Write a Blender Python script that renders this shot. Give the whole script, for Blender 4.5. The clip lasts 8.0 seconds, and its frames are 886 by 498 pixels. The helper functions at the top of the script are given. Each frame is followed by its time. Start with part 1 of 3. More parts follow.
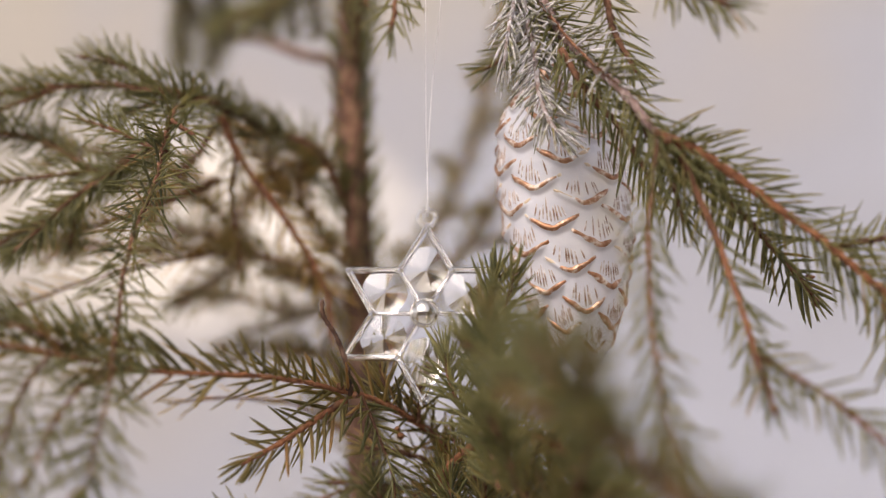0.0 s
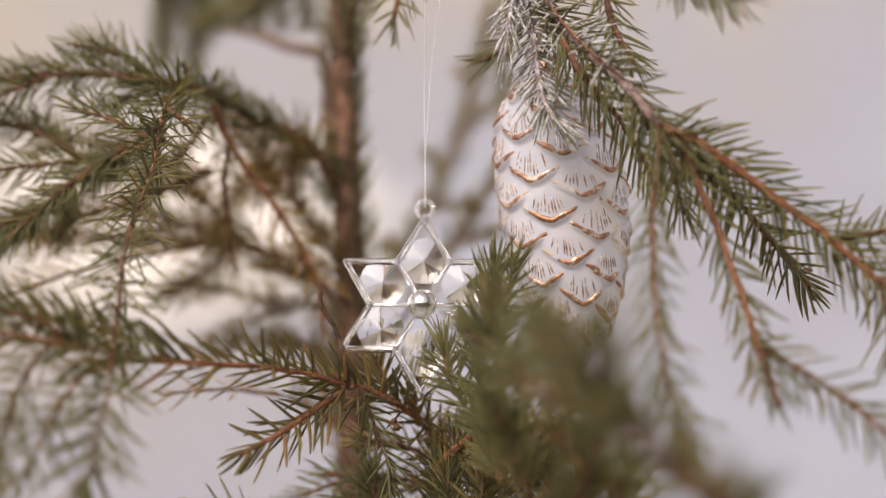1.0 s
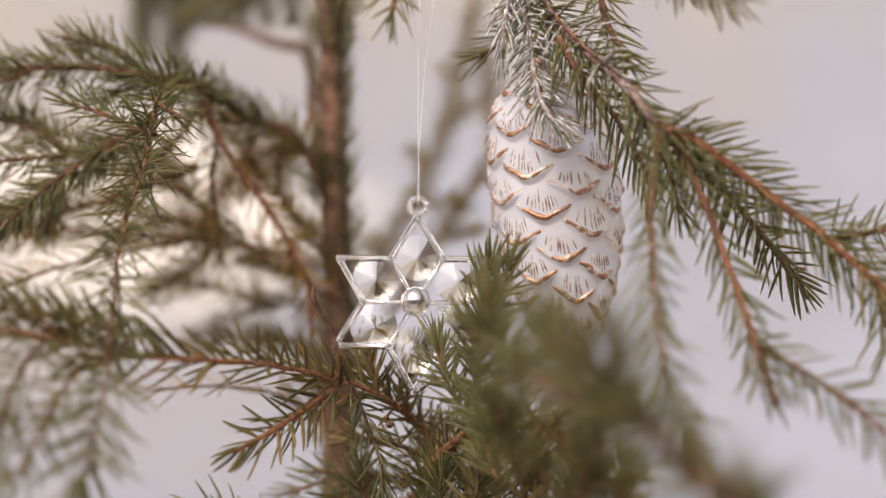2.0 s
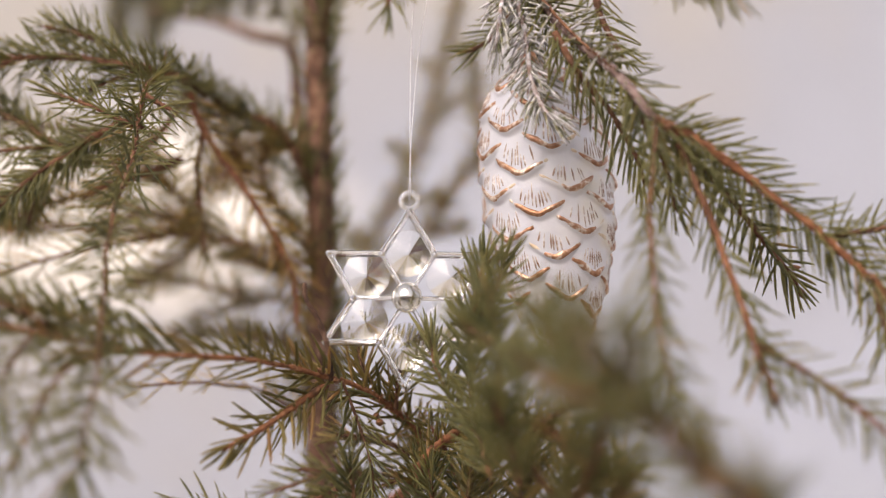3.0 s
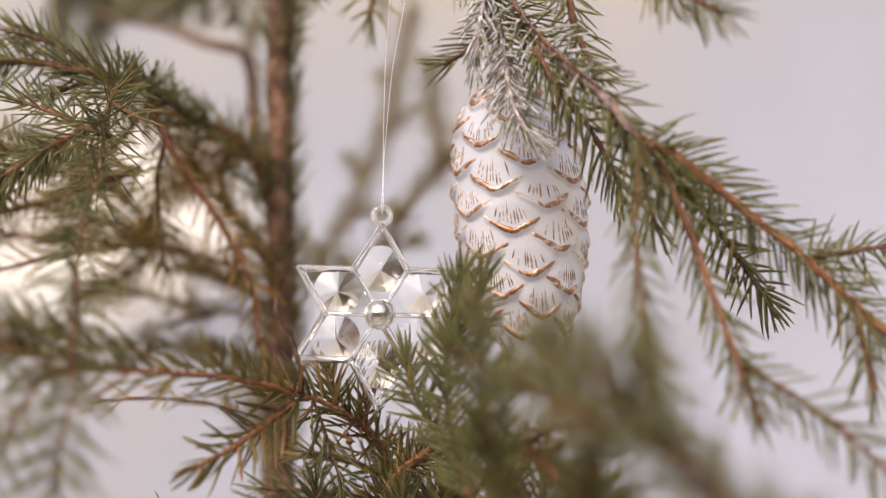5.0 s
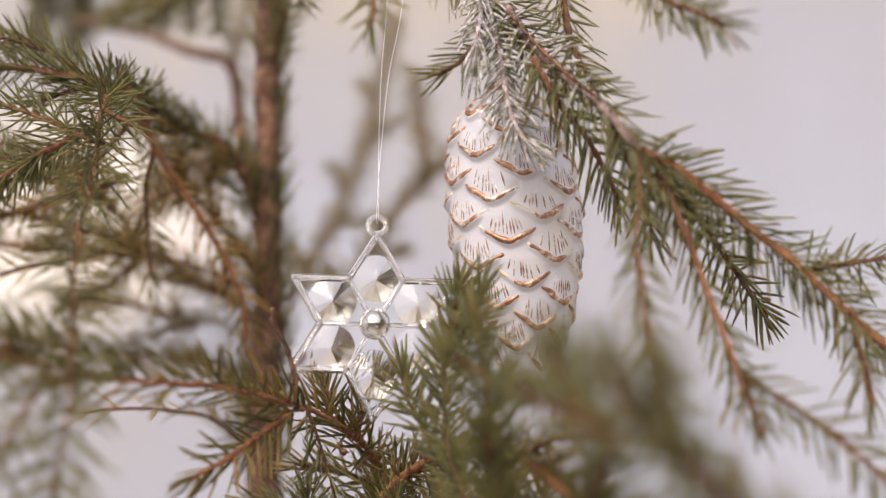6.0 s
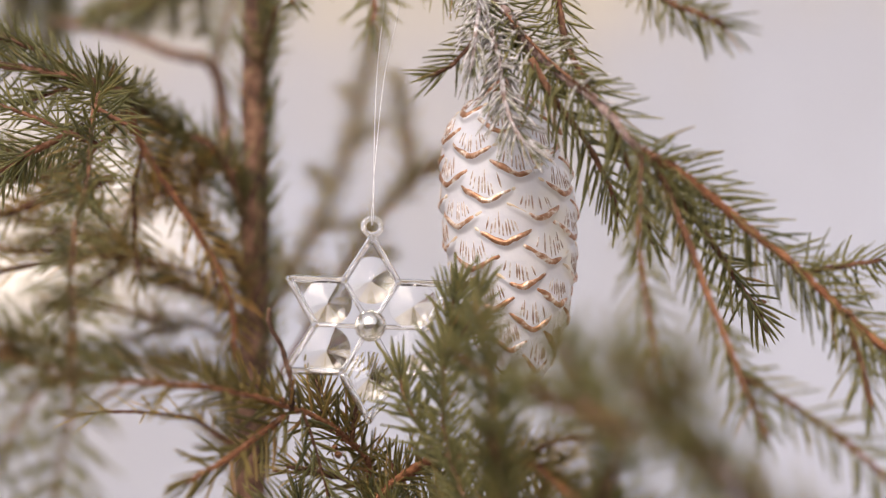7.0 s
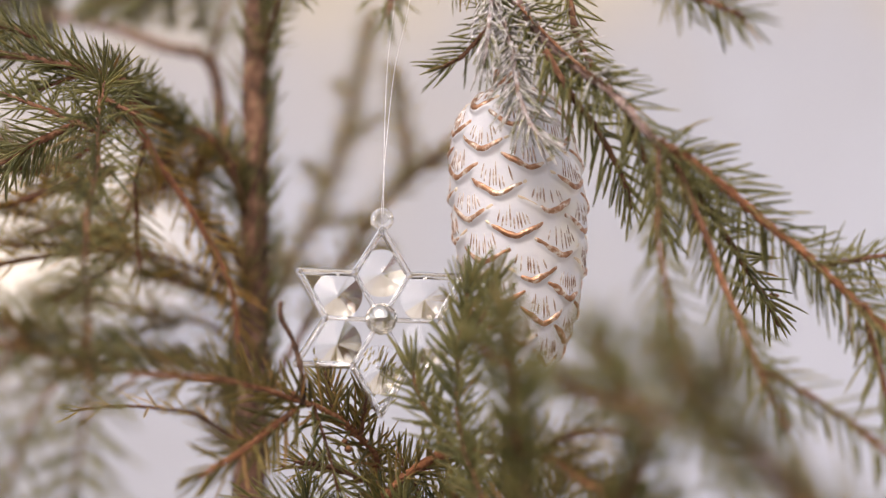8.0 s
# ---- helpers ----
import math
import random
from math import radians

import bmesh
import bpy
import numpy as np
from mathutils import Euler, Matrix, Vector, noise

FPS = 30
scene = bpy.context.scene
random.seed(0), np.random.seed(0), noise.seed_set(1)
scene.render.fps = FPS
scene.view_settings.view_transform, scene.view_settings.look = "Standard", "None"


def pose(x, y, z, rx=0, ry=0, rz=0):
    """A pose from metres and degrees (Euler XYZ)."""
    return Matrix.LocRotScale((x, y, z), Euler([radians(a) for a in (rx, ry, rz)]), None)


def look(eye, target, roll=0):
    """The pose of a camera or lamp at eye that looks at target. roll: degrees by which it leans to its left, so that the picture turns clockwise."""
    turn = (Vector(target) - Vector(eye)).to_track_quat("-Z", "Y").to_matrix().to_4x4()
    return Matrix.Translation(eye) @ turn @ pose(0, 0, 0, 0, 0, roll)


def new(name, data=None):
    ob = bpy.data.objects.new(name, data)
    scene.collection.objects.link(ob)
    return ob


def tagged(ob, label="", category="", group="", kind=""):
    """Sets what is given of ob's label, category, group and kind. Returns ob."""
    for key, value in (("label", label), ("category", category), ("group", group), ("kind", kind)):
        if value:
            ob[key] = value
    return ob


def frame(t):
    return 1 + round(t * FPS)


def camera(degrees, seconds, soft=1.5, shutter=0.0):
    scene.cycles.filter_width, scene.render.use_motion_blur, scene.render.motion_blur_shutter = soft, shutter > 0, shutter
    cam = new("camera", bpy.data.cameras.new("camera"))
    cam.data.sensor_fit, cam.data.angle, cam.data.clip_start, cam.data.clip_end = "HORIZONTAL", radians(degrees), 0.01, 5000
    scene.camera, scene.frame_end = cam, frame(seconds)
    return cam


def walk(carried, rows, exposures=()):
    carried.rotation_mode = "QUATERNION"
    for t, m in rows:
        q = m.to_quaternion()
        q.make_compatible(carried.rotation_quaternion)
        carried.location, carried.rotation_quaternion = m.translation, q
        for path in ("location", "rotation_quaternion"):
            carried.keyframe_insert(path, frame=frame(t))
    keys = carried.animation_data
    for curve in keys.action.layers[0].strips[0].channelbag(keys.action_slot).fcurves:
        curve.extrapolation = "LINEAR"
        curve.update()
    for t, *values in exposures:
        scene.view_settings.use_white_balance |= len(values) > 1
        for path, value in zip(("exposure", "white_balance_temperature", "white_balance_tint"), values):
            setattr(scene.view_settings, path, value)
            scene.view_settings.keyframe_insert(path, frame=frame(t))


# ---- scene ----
cam = camera(38.02, 8.0, soft=1.3)
PATH = [
    (0, (0.00595, 0.00082, 1.40158), (-0.00005, 0.45078, 1.40253), -0.097),
    (0.5, (0.00088, 0.00122, 1.39985), (0.00019, 0.45122, 1.40006), -0.002),
    (1, (-0.00377, 0.00187, 1.39966), (0.00049, 0.45185, 1.39952), 0.261),
    (1.5, (-0.00804, 0.00202, 1.39978), (0.00142, 0.45192, 1.39928), 0.447),
    (3, (-0.02055, 0.00891, 1.39854), (0.00566, 0.45814, 1.39700), 0.982),
    (3.5, (-0.02371, 0.01209, 1.39897), (0.00763, 0.46100, 1.39777), 1.217),
    (4, (-0.02761, 0.01398, 1.39977), (0.01040, 0.46238, 1.39978), 1.290),
    (4.5, (-0.03196, 0.01563, 1.40010), (0.01338, 0.46334, 1.40137), 1.466),
    (6, (-0.04650, 0.02012, 1.39935), (0.01711, 0.46555, 1.40641), 1.996),
    (6.5, (-0.05171, 0.02176, 1.39854), (0.01791, 0.46624, 1.40785), 1.998),
    (7, (-0.05689, 0.02393, 1.39647), (0.01901, 0.46736, 1.40708), 2.140),
    (7.5, (-0.06234, 0.02659, 1.39507), (0.01815, 0.46921, 1.40565), 2.259),
    (8, (-0.06839, 0.02967, 1.39330), (0.01623, 0.47150, 1.40459), 2.279),
]
walk(cam, [(t, look(eye, target, roll)) for t, eye, target, roll in PATH],
     exposures=[(0, 0.57, 6980, 17), (1.7, 0.63, 6980, 17), (3, 0.74, 6980, 17), (8, 0.76, 6980, 17)])

cam.data.dof.use_dof = True
cam.data.dof.focus_distance = 0.447
cam.data.dof.aperture_fstop = 4.1
cam.data.dof.aperture_blades = 0

# ---- light ----
SUN_ELEVATION, SUN_TURN = 46, 212      # degrees; turn from +y towards +x
world = bpy.data.worlds.new("sky")
scene.world = world
world.use_nodes = True
wn = world.node_tree.nodes
sky = wn.new("ShaderNodeTexSky")
sky.sky_type = "NISHITA"
sky.sun_disc = False
sky.sun_elevation = radians(SUN_ELEVATION)
sky.sun_rotation = radians(SUN_TURN)
sky.air_density, sky.dust_density, sky.ozone_density = 1.0, 4.0, 0.6
wn["Background"].inputs["Strength"].default_value = 0.14
haze = wn.new("ShaderNodeHueSaturation")     # a thin white overcast
haze.inputs["Saturation"].default_value = 0.35
world.node_tree.links.new(sky.outputs["Color"], haze.inputs["Color"])
world.node_tree.links.new(haze.outputs["Color"], wn["Background"].inputs["Color"])

sun = new("sun", bpy.data.lights.new("sun", "SUN"))
sun.data.energy = 0.8
sun.data.angle = radians(35)
sun.data.color = (1.0, 0.9, 0.76)
toward = Vector((math.sin(radians(SUN_TURN)) * math.cos(radians(SUN_ELEVATION)),
                 math.cos(radians(SUN_TURN)) * math.cos(radians(SUN_ELEVATION)), math.sin(radians(SUN_ELEVATION))))
sun.matrix_world = look(toward * 20, (0, 0, 0))


# ---- materials ----
def material(name, colour, rough=0.5, metal=0.0):
    m = bpy.data.materials.new(name)
    m.use_nodes = True
    n = m.node_tree.nodes
    p = n["Principled BSDF"]
    p.inputs["Base Color"].default_value = (*colour, 1)
    p.inputs["Roughness"].default_value = rough
    p.inputs["Metallic"].default_value = metal
    return m, n, m.node_tree.links, p


def noise_node(n, l, scale, detail=4, rough=0.55, coords=None):
    t = n.new("ShaderNodeTexNoise")
    t.inputs["Scale"].default_value = scale
    t.inputs["Detail"].default_value = detail
    t.inputs["Roughness"].default_value = rough
    if coords is None:
        coords = n.new("ShaderNodeTexCoord").outputs["Object"]
    l.new(coords, t.inputs["Vector"])
    return t.outputs["Fac"]


def ramp(n, l, fac, stops):
    r = n.new("ShaderNodeValToRGB")
    while len(r.color_ramp.elements) < len(stops):
        r.color_ramp.elements.new(0.5)
    for e, (pos, col) in zip(r.color_ramp.elements, stops):
        e.position, e.color = pos, (*col, 1)
    l.new(fac, r.inputs["Fac"])
    return r.outputs["Color"]


def bump(n, l, p, fac, strength, distance):
    b = n.new("ShaderNodeBump")
    b.inputs["Strength"].default_value = strength
    b.inputs["Distance"].default_value = distance
    l.new(fac, b.inputs["Height"])
    l.new(b.outputs["Normal"], p.inputs["Normal"])


def mixed(n, l, fac, a, b, blend="MIX"):
    x = n.new("ShaderNodeMix")
    x.data_type, x.blend_type = "RGBA", blend
    for value, socket in ((fac, x.inputs[0]), (a, x.inputs[6]), (b, x.inputs[7])):
        if isinstance(value, (float, tuple)):
            socket.default_value = value
        else:
            l.new(value, socket)
    return x.outputs[2]


def needle_material(name, frosted=False, single=False, dry=False, olive=False):
    m, n, l, p = material(name, (0.05, 0.08, 0.03), 0.42)
    p.inputs["Specular IOR Level"].default_value = 0.36
    if single:
        rnd = n.new("ShaderNodeObjectInfo").outputs["Random"]
    else:
        rnd = n.new("ShaderNodeNewGeometry").outputs["Random Per Island"]
    col = ramp(n, l, rnd, [(0.0, (0.106, 0.114, 0.056)), (0.4, (0.162, 0.160, 0.068)), (0.75, (0.212, 0.200, 0.086)),
                           (0.93, (0.215, 0.19, 0.075)), (1.0, (0.27, 0.18, 0.08))])
    if single or olive:
        col = ramp(n, l, rnd, [(0.0, (0.118, 0.106, 0.046)), (0.4, (0.195, 0.165, 0.064)), (0.8, (0.285, 0.228, 0.088)), (1.0, (0.36, 0.22, 0.10))])
    # browner inner needles, with the yellow of light from behind put into the colour
    if dry:
        col = ramp(n, l, rnd, [(0.0, (0.13, 0.105, 0.042)), (0.4, (0.245, 0.187, 0.076)), (0.75, (0.365, 0.285, 0.125)), (1.0, (0.42, 0.285, 0.14))])
    grain = noise_node(n, l, 420, 3)
    streak = ramp(n, l, grain, [(0.3, (0.72, 0.74, 0.72)), (0.75, (1.25, 1.22, 1.15))])
    col = mixed(n, l, 1.0, col, streak, "MULTIPLY")
    if frosted:
        fr = noise_node(n, l, 260, 5, 0.7)
        amount = ramp(n, l, fr, [(0.40, (0.0, 0.0, 0.0)), (0.60, (1, 1, 1))])
        col = mixed(n, l, amount, col, (0.70, 0.67, 0.70, 1.0))
        bump(n, l, p, fr, 0.9, 0.0006)
        p.inputs["Roughness"].default_value = 0.7
    l.new(col, p.inputs["Base Color"])
    tr = n.new("ShaderNodeBsdfTranslucent")
    l.new(col if frosted else mixed(n, l, 1.0, col, (2.2, 2.0, 0.8, 1.0), "MULTIPLY"), tr.inputs["Color"])
    mix = n.new("ShaderNodeMixShader")
    mix.inputs[0].default_value = 0.12 if frosted else 0.58 if dry else 0.34
    l.new(p.outputs[0], mix.inputs[1])
    l.new(tr.outputs[0], mix.inputs[2])
    l.new(mix.outputs[0], n["Material Output"].inputs["Surface"])
    return m


NEEDLE = needle_material("spruce_needle")
NEEDLE_SINGLE = needle_material("spruce_needle_single", single=True)
NEEDLE_OLIVE = needle_material("olive_needle", olive=True)
NEEDLE_BACKLIT = needle_material("backlit_needle", dry=True)
NEEDLE_FROST = needle_material("frosted_needle", frosted=True)

BARK, n, l, p = material("young_bark", (0.2, 0.1, 0.05), 0.9)
p.inputs["Specular IOR Level"].default_value = 0.2
f1 = noise_node(n, l, 330, 5, 0.65)
f2 = noise_node(n, l, 40, 3)
c1 = ramp(n, l, f1, [(0.3, (0.095, 0.046, 0.028)), (0.55, (0.235, 0.118, 0.070)), (0.8, (0.42, 0.26, 0.17))])
c2 = ramp(n, l, f2, [(0.35, (0.62, 0.66, 0.70)), (0.7, (1.1, 1.0, 0.95))])
l.new(mixed(n, l, 1.0, c1, c2, "MULTIPLY"), p.inputs["Base Color"])
bump(n, l, p, f1, 0.8, 0.0008)

BARK_FROST, n, l, p = material("frosted_bark", (0.4, 0.36, 0.36), 0.8)
f1 = noise_node(n, l, 280, 5, 0.7)
l.new(ramp(n, l, f1, [(0.36, (0.22, 0.14, 0.11)), (0.50, (0.42, 0.36, 0.36)), (0.60, (0.68, 0.65, 0.70))]), p.inputs["Base Color"])
bump(n, l, p, f1, 0.9, 0.0008)

BARK_RED, n, l, p = material("red_young_bark", (0.3, 0.12, 0.05), 0.85)
f1 = noise_node(n, l, 330, 5, 0.65)
l.new(ramp(n, l, f1, [(0.3, (0.12, 0.045, 0.022)), (0.55, (0.31, 0.125, 0.055)), (0.8, (0.50, 0.27, 0.15))]), p.inputs["Base Color"])
bump(n, l, p, f1, 0.8, 0.0008)

BARK_GREY, n, l, p = material("greyed_bark", (0.25, 0.18, 0.16), 0.9)
f1 = noise_node(n, l, 300, 5, 0.68)
l.new(ramp(n, l, f1, [(0.32, (0.11, 0.065, 0.05)), (0.52, (0.25, 0.165, 0.145)), (0.72, (0.44, 0.36, 0.35))]), p.inputs["Base Color"])
bump(n, l, p, f1, 0.9, 0.0008)

BARK_OLD, n, l, p = material("trunk_bark", (0.2, 0.12, 0.08), 0.85)
f1 = noise_node(n, l, 140, 6, 0.68)
f2 = noise_node(n, l, 18, 4)
c1 = ramp(n, l, f1, [(0.36, (0.036, 0.02, 0.014)), (0.5, (0.13, 0.067, 0.040)), (0.66, (0.31, 0.195, 0.135))])
c2 = ramp(n, l, f2, [(0.35, (0.72, 0.72, 0.74)), (0.7, (1.15, 1.0, 0.9))])
l.new(mixed(n, l, 1.0, c1, c2, "MULTIPLY"), p.inputs["Base Color"])
bump(n, l, p, f1, 1.0, 0.002)

BUD, n, l, p = material("bud_scale", (0.30, 0.14, 0.06), 0.55)
f1 = noise_node(n, l, 500, 4)
l.new(ramp(n, l, f1, [(0.3, (0.09, 0.036, 0.016)), (0.7, (0.24, 0.11, 0.05))]), p.inputs["Base Color"])
bump(n, l, p, f1, 0.7, 0.0004)

CRYSTAL, n, l, p = material("cut_crystal", (0.985, 0.98, 0.975), 0.01)
p.inputs["Transmission Weight"].default_value = 1.0
p.inputs["IOR"].default_value = 1.56

ROD, n, l, p = material("clear_moulded_plastic", (0.95, 0.95, 0.955), 0.16)
p.inputs["Transmission Weight"].default_value = 1.0
p.inputs["IOR"].default_value = 1.49
f1 = noise_node(n, l, 240, 3)
l.new(ramp(n, l, f1, [(0.35, (0.84, 0.83, 0.84)), (0.65, (0.95, 0.945, 0.95))]), p.inputs["Base Color"])
bump(n, l, p, f1, 0.25, 0.0003)

SILVER, n, l, p = material("silvered_glass_ball", (0.90, 0.88, 0.84), 0.05)
p.inputs["Transmission Weight"].default_value = 1.0
p.inputs["Metallic"].default_value = 0.62
p.inputs["IOR"].default_value = 1.5
f1 = noise_node(n, l, 500, 3)
bump(n, l, p, f1, 0.12, 0.0002)

MILKY, n, l, p = material("milky_plastic", (0.93, 0.93, 0.935), 0.10)
p.inputs["Transmission Weight"].default_value = 0.9
p.inputs["IOR"].default_value = 1.47

THREAD, n, l, p = material("nylon_thread", (0.88, 0.88, 0.89), 0.3)

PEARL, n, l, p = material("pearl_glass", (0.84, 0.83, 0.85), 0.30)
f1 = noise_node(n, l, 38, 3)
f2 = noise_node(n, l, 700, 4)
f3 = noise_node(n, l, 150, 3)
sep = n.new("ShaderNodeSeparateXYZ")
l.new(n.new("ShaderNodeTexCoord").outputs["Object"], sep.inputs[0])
cream = n.new("ShaderNodeMath")      # cream grows towards +x: warm glow through the glass, put into its colour
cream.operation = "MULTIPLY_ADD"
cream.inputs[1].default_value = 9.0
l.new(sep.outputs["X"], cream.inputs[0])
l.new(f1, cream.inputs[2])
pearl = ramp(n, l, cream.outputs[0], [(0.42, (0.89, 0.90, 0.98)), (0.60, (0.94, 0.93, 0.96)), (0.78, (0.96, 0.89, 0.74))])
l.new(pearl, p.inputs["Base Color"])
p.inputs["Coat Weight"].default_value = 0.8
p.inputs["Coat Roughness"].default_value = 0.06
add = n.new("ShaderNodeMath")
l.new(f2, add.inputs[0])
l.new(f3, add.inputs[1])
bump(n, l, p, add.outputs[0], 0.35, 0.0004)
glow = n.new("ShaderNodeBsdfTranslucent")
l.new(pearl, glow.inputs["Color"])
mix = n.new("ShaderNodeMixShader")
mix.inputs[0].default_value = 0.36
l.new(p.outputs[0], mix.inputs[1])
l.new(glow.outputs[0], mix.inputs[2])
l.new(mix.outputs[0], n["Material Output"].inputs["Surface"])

GILT, n, l, p = material("copper_gilt", (0.72, 0.40, 0.22), 0.3, 0.6)
f1 = noise_node(n, l, 300, 5, 0.65)
# the near-white stops put broken highlights into the gilt's colour
l.new(ramp(n, l, f1, [(0.36, (0.27, 0.125, 0.065)), (0.5, (0.45, 0.235, 0.14)), (0.58, (0.72, 0.56, 0.45)), (0.64, (0.90, 0.86, 0.82))]), p.inputs["Base Color"])
bump(n, l, p, f1, 0.8, 0.0005)

GILT_PALE, n, l, p = material("worn_cream_gilt", (0.82, 0.68, 0.45), 0.55, 0.0)
f1 = noise_node(n, l, 260, 4)
l.new(ramp(n, l, f1, [(0.35, (0.62, 0.46, 0.31)), (0.6, (0.80, 0.70, 0.56))]), p.inputs["Base Color"])
bump(n, l, p, f1, 0.6, 0.0004)

ETCH, n, l, p = material("etched_gilt_line", (0.62, 0.50, 0.42), 0.35, 0.25)
f1 = noise_node(n, l, 420, 3)
l.new(ramp(n, l, f1, [(0.38, (0.26, 0.15, 0.10)), (0.54, (0.56, 0.44, 0.38)), (0.64, (0.85, 0.83, 0.84))]), p.inputs["Base Color"])

PLASTER, n, l, p = material("pale_plaster", (0.8, 0.77, 0.76), 0.9)
f1 = noise_node(n, l, 1.1, 3)
f2 = noise_node(n, l, 60, 6, 0.65)
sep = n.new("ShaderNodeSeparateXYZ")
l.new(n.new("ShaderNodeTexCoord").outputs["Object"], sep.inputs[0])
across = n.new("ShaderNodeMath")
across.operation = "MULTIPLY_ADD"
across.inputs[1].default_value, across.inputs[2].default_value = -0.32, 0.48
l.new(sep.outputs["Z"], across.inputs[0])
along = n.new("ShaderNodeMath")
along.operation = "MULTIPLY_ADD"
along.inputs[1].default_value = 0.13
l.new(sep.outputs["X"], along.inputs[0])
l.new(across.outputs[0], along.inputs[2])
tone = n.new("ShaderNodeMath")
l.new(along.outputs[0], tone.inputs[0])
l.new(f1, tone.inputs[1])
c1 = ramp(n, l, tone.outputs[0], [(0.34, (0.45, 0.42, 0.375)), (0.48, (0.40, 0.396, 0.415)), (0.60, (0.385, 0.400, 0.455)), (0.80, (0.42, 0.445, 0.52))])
c2 = ramp(n, l, f2, [(0.3, (0.93, 0.93, 0.93)), (0.7, (1, 1, 1))])
# sunny backdrop glow put into the wall colour as a whiter patch, ragged edge
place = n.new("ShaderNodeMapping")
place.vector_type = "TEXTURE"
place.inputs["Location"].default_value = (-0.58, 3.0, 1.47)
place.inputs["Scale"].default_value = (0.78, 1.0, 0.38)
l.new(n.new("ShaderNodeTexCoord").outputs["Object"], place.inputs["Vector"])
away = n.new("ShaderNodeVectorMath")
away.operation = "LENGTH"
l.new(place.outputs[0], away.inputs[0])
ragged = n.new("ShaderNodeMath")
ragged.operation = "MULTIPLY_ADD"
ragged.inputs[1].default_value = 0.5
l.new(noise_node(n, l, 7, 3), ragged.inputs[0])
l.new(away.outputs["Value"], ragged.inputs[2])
sunny_glow = ramp(n, l, ragged.outputs[0], [(0.62, (1, 1, 1)), (1.0, (0, 0, 0))])
c1 = mixed(n, l, sunny_glow, c1, (0.86, 0.82, 0.75, 1.0))
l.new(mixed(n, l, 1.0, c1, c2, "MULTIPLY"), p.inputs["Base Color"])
bump(n, l, p, f2, 0.4, 0.004)

# unseen ground, kept pale to bounce fill light up onto the ornaments
EARTH, n, l, p = material("bounce_ground", (0.2, 0.16, 0.1), 0.95)
f1 = noise_node(n, l, 3, 5)
f2 = noise_node(n, l, 90, 5, 0.7)
c1 = ramp(n, l, f1, [(0.3, (0.42, 0.39, 0.35)), (0.7, (0.60, 0.58, 0.57))])
c2 = ramp(n, l, f2, [(0.3, (0.7, 0.7, 0.7)), (0.7, (1.15, 1.15, 1.1))])
l.new(mixed(n, l, 1.0, c1, c2, "MULTIPLY"), p.inputs["Base Color"])
bump(n, l, p, f2, 0.8, 0.02)

TIMBER, n, l, p = material("brown_timber", (0.3, 0.18, 0.1), 0.7)
f1 = noise_node(n, l, 2.5, 5)
l.new(ramp(n, l, f1, [(0.3, (0.17, 0.12, 0.085)), (0.7, (0.28, 0.20, 0.145))]), p.inputs["Base Color"])
bump(n, l, p, f1, 0.3, 0.01)


# ---- mesh helpers ----
def mesh_of(name, verts, faces, mat, smooth=True):
    me = bpy.data.meshes.new(name)
    me.from_pydata([tuple(v) for v in verts], [], faces)
    me.materials.append(mat)
    if smooth:
        me.polygons.foreach_set("use_smooth", [True] * len(me.polygons))
    me.update()
    return me


def piece(name, me, parent, label=""):
    ob = new(name, me)
    ob.parent = parent
    return tagged(ob, label)


def part(name, bm, mat, parent, label="", smooth=False):
    me = bpy.data.meshes.new(name)
    bm.to_mesh(me)
    bm.free()
    me.materials.append(mat)
    if smooth:
        me.polygons.foreach_set("use_smooth", [True] * len(me.polygons))
    return piece(name, me, parent, label)


def spline(points, step):
    """Points along a Catmull-Rom curve, about step metres apart."""
    pts = [Vector(q) for q in points]
    pts = [2 * pts[0] - pts[1]] + pts + [2 * pts[-1] - pts[-2]]
    out = []
    for a, b, c, d in zip(pts, pts[1:], pts[2:], pts[3:]):
        k = max(2, int((c - b).length / step))
        for i in range(k):
            t = i / k
            out.append(0.5 * ((2 * b) + (c - a) * t + (2 * a - 5 * b + 4 * c - d) * t * t + (3 * b - a - 3 * c + d) * t ** 3))
    return out + [pts[-2]]


def frames_along(curve):
    """A tangent and two crosswise directions at each point, carried along with no twist."""
    out, side = [], None
    for i, q in enumerate(curve):
        tan = (curve[min(i + 1, len(curve) - 1)] - curve[max(i - 1, 0)]).normalized()
        if side is None:
            side = tan.orthogonal().normalized()
        side = (side - tan * side.dot(tan)).normalized()
        out.append((tan, side, tan.cross(side)))
    return out


def tube(curve, radii, sides=10, rough=0.0):
    """Vertices and faces of a closed tube with uneven skin."""
    verts, faces = [], []
    for q, (tan, s, u), r in zip(curve, frames_along(curve), radii):
        for k in range(sides):
            a = math.tau * k / sides
            w = s * math.cos(a) + u * math.sin(a)
            g = 1 + rough * (noise.noise((q + w * r) * 420) + 0.7 * noise.noise((q + w * r) * 1150)) if rough else 1
            verts.append(q + w * r * g)
    m = len(curve)
    for i in range(m - 1):
        for k in range(sides):
            a, b = i * sides + k, i * sides + (k + 1) % sides
            faces.append((a, b, b + sides, a + sides))
    faces.append(tuple(range(sides))[::-1])
    faces.append(tuple(range((m - 1) * sides, m * sides)))
    return verts, faces


NEEDLE_RINGS = ((0.0, 0.55), (0.07, 0.9), (0.4, 1.0), (0.75, 0.8), (0.94, 0.42))


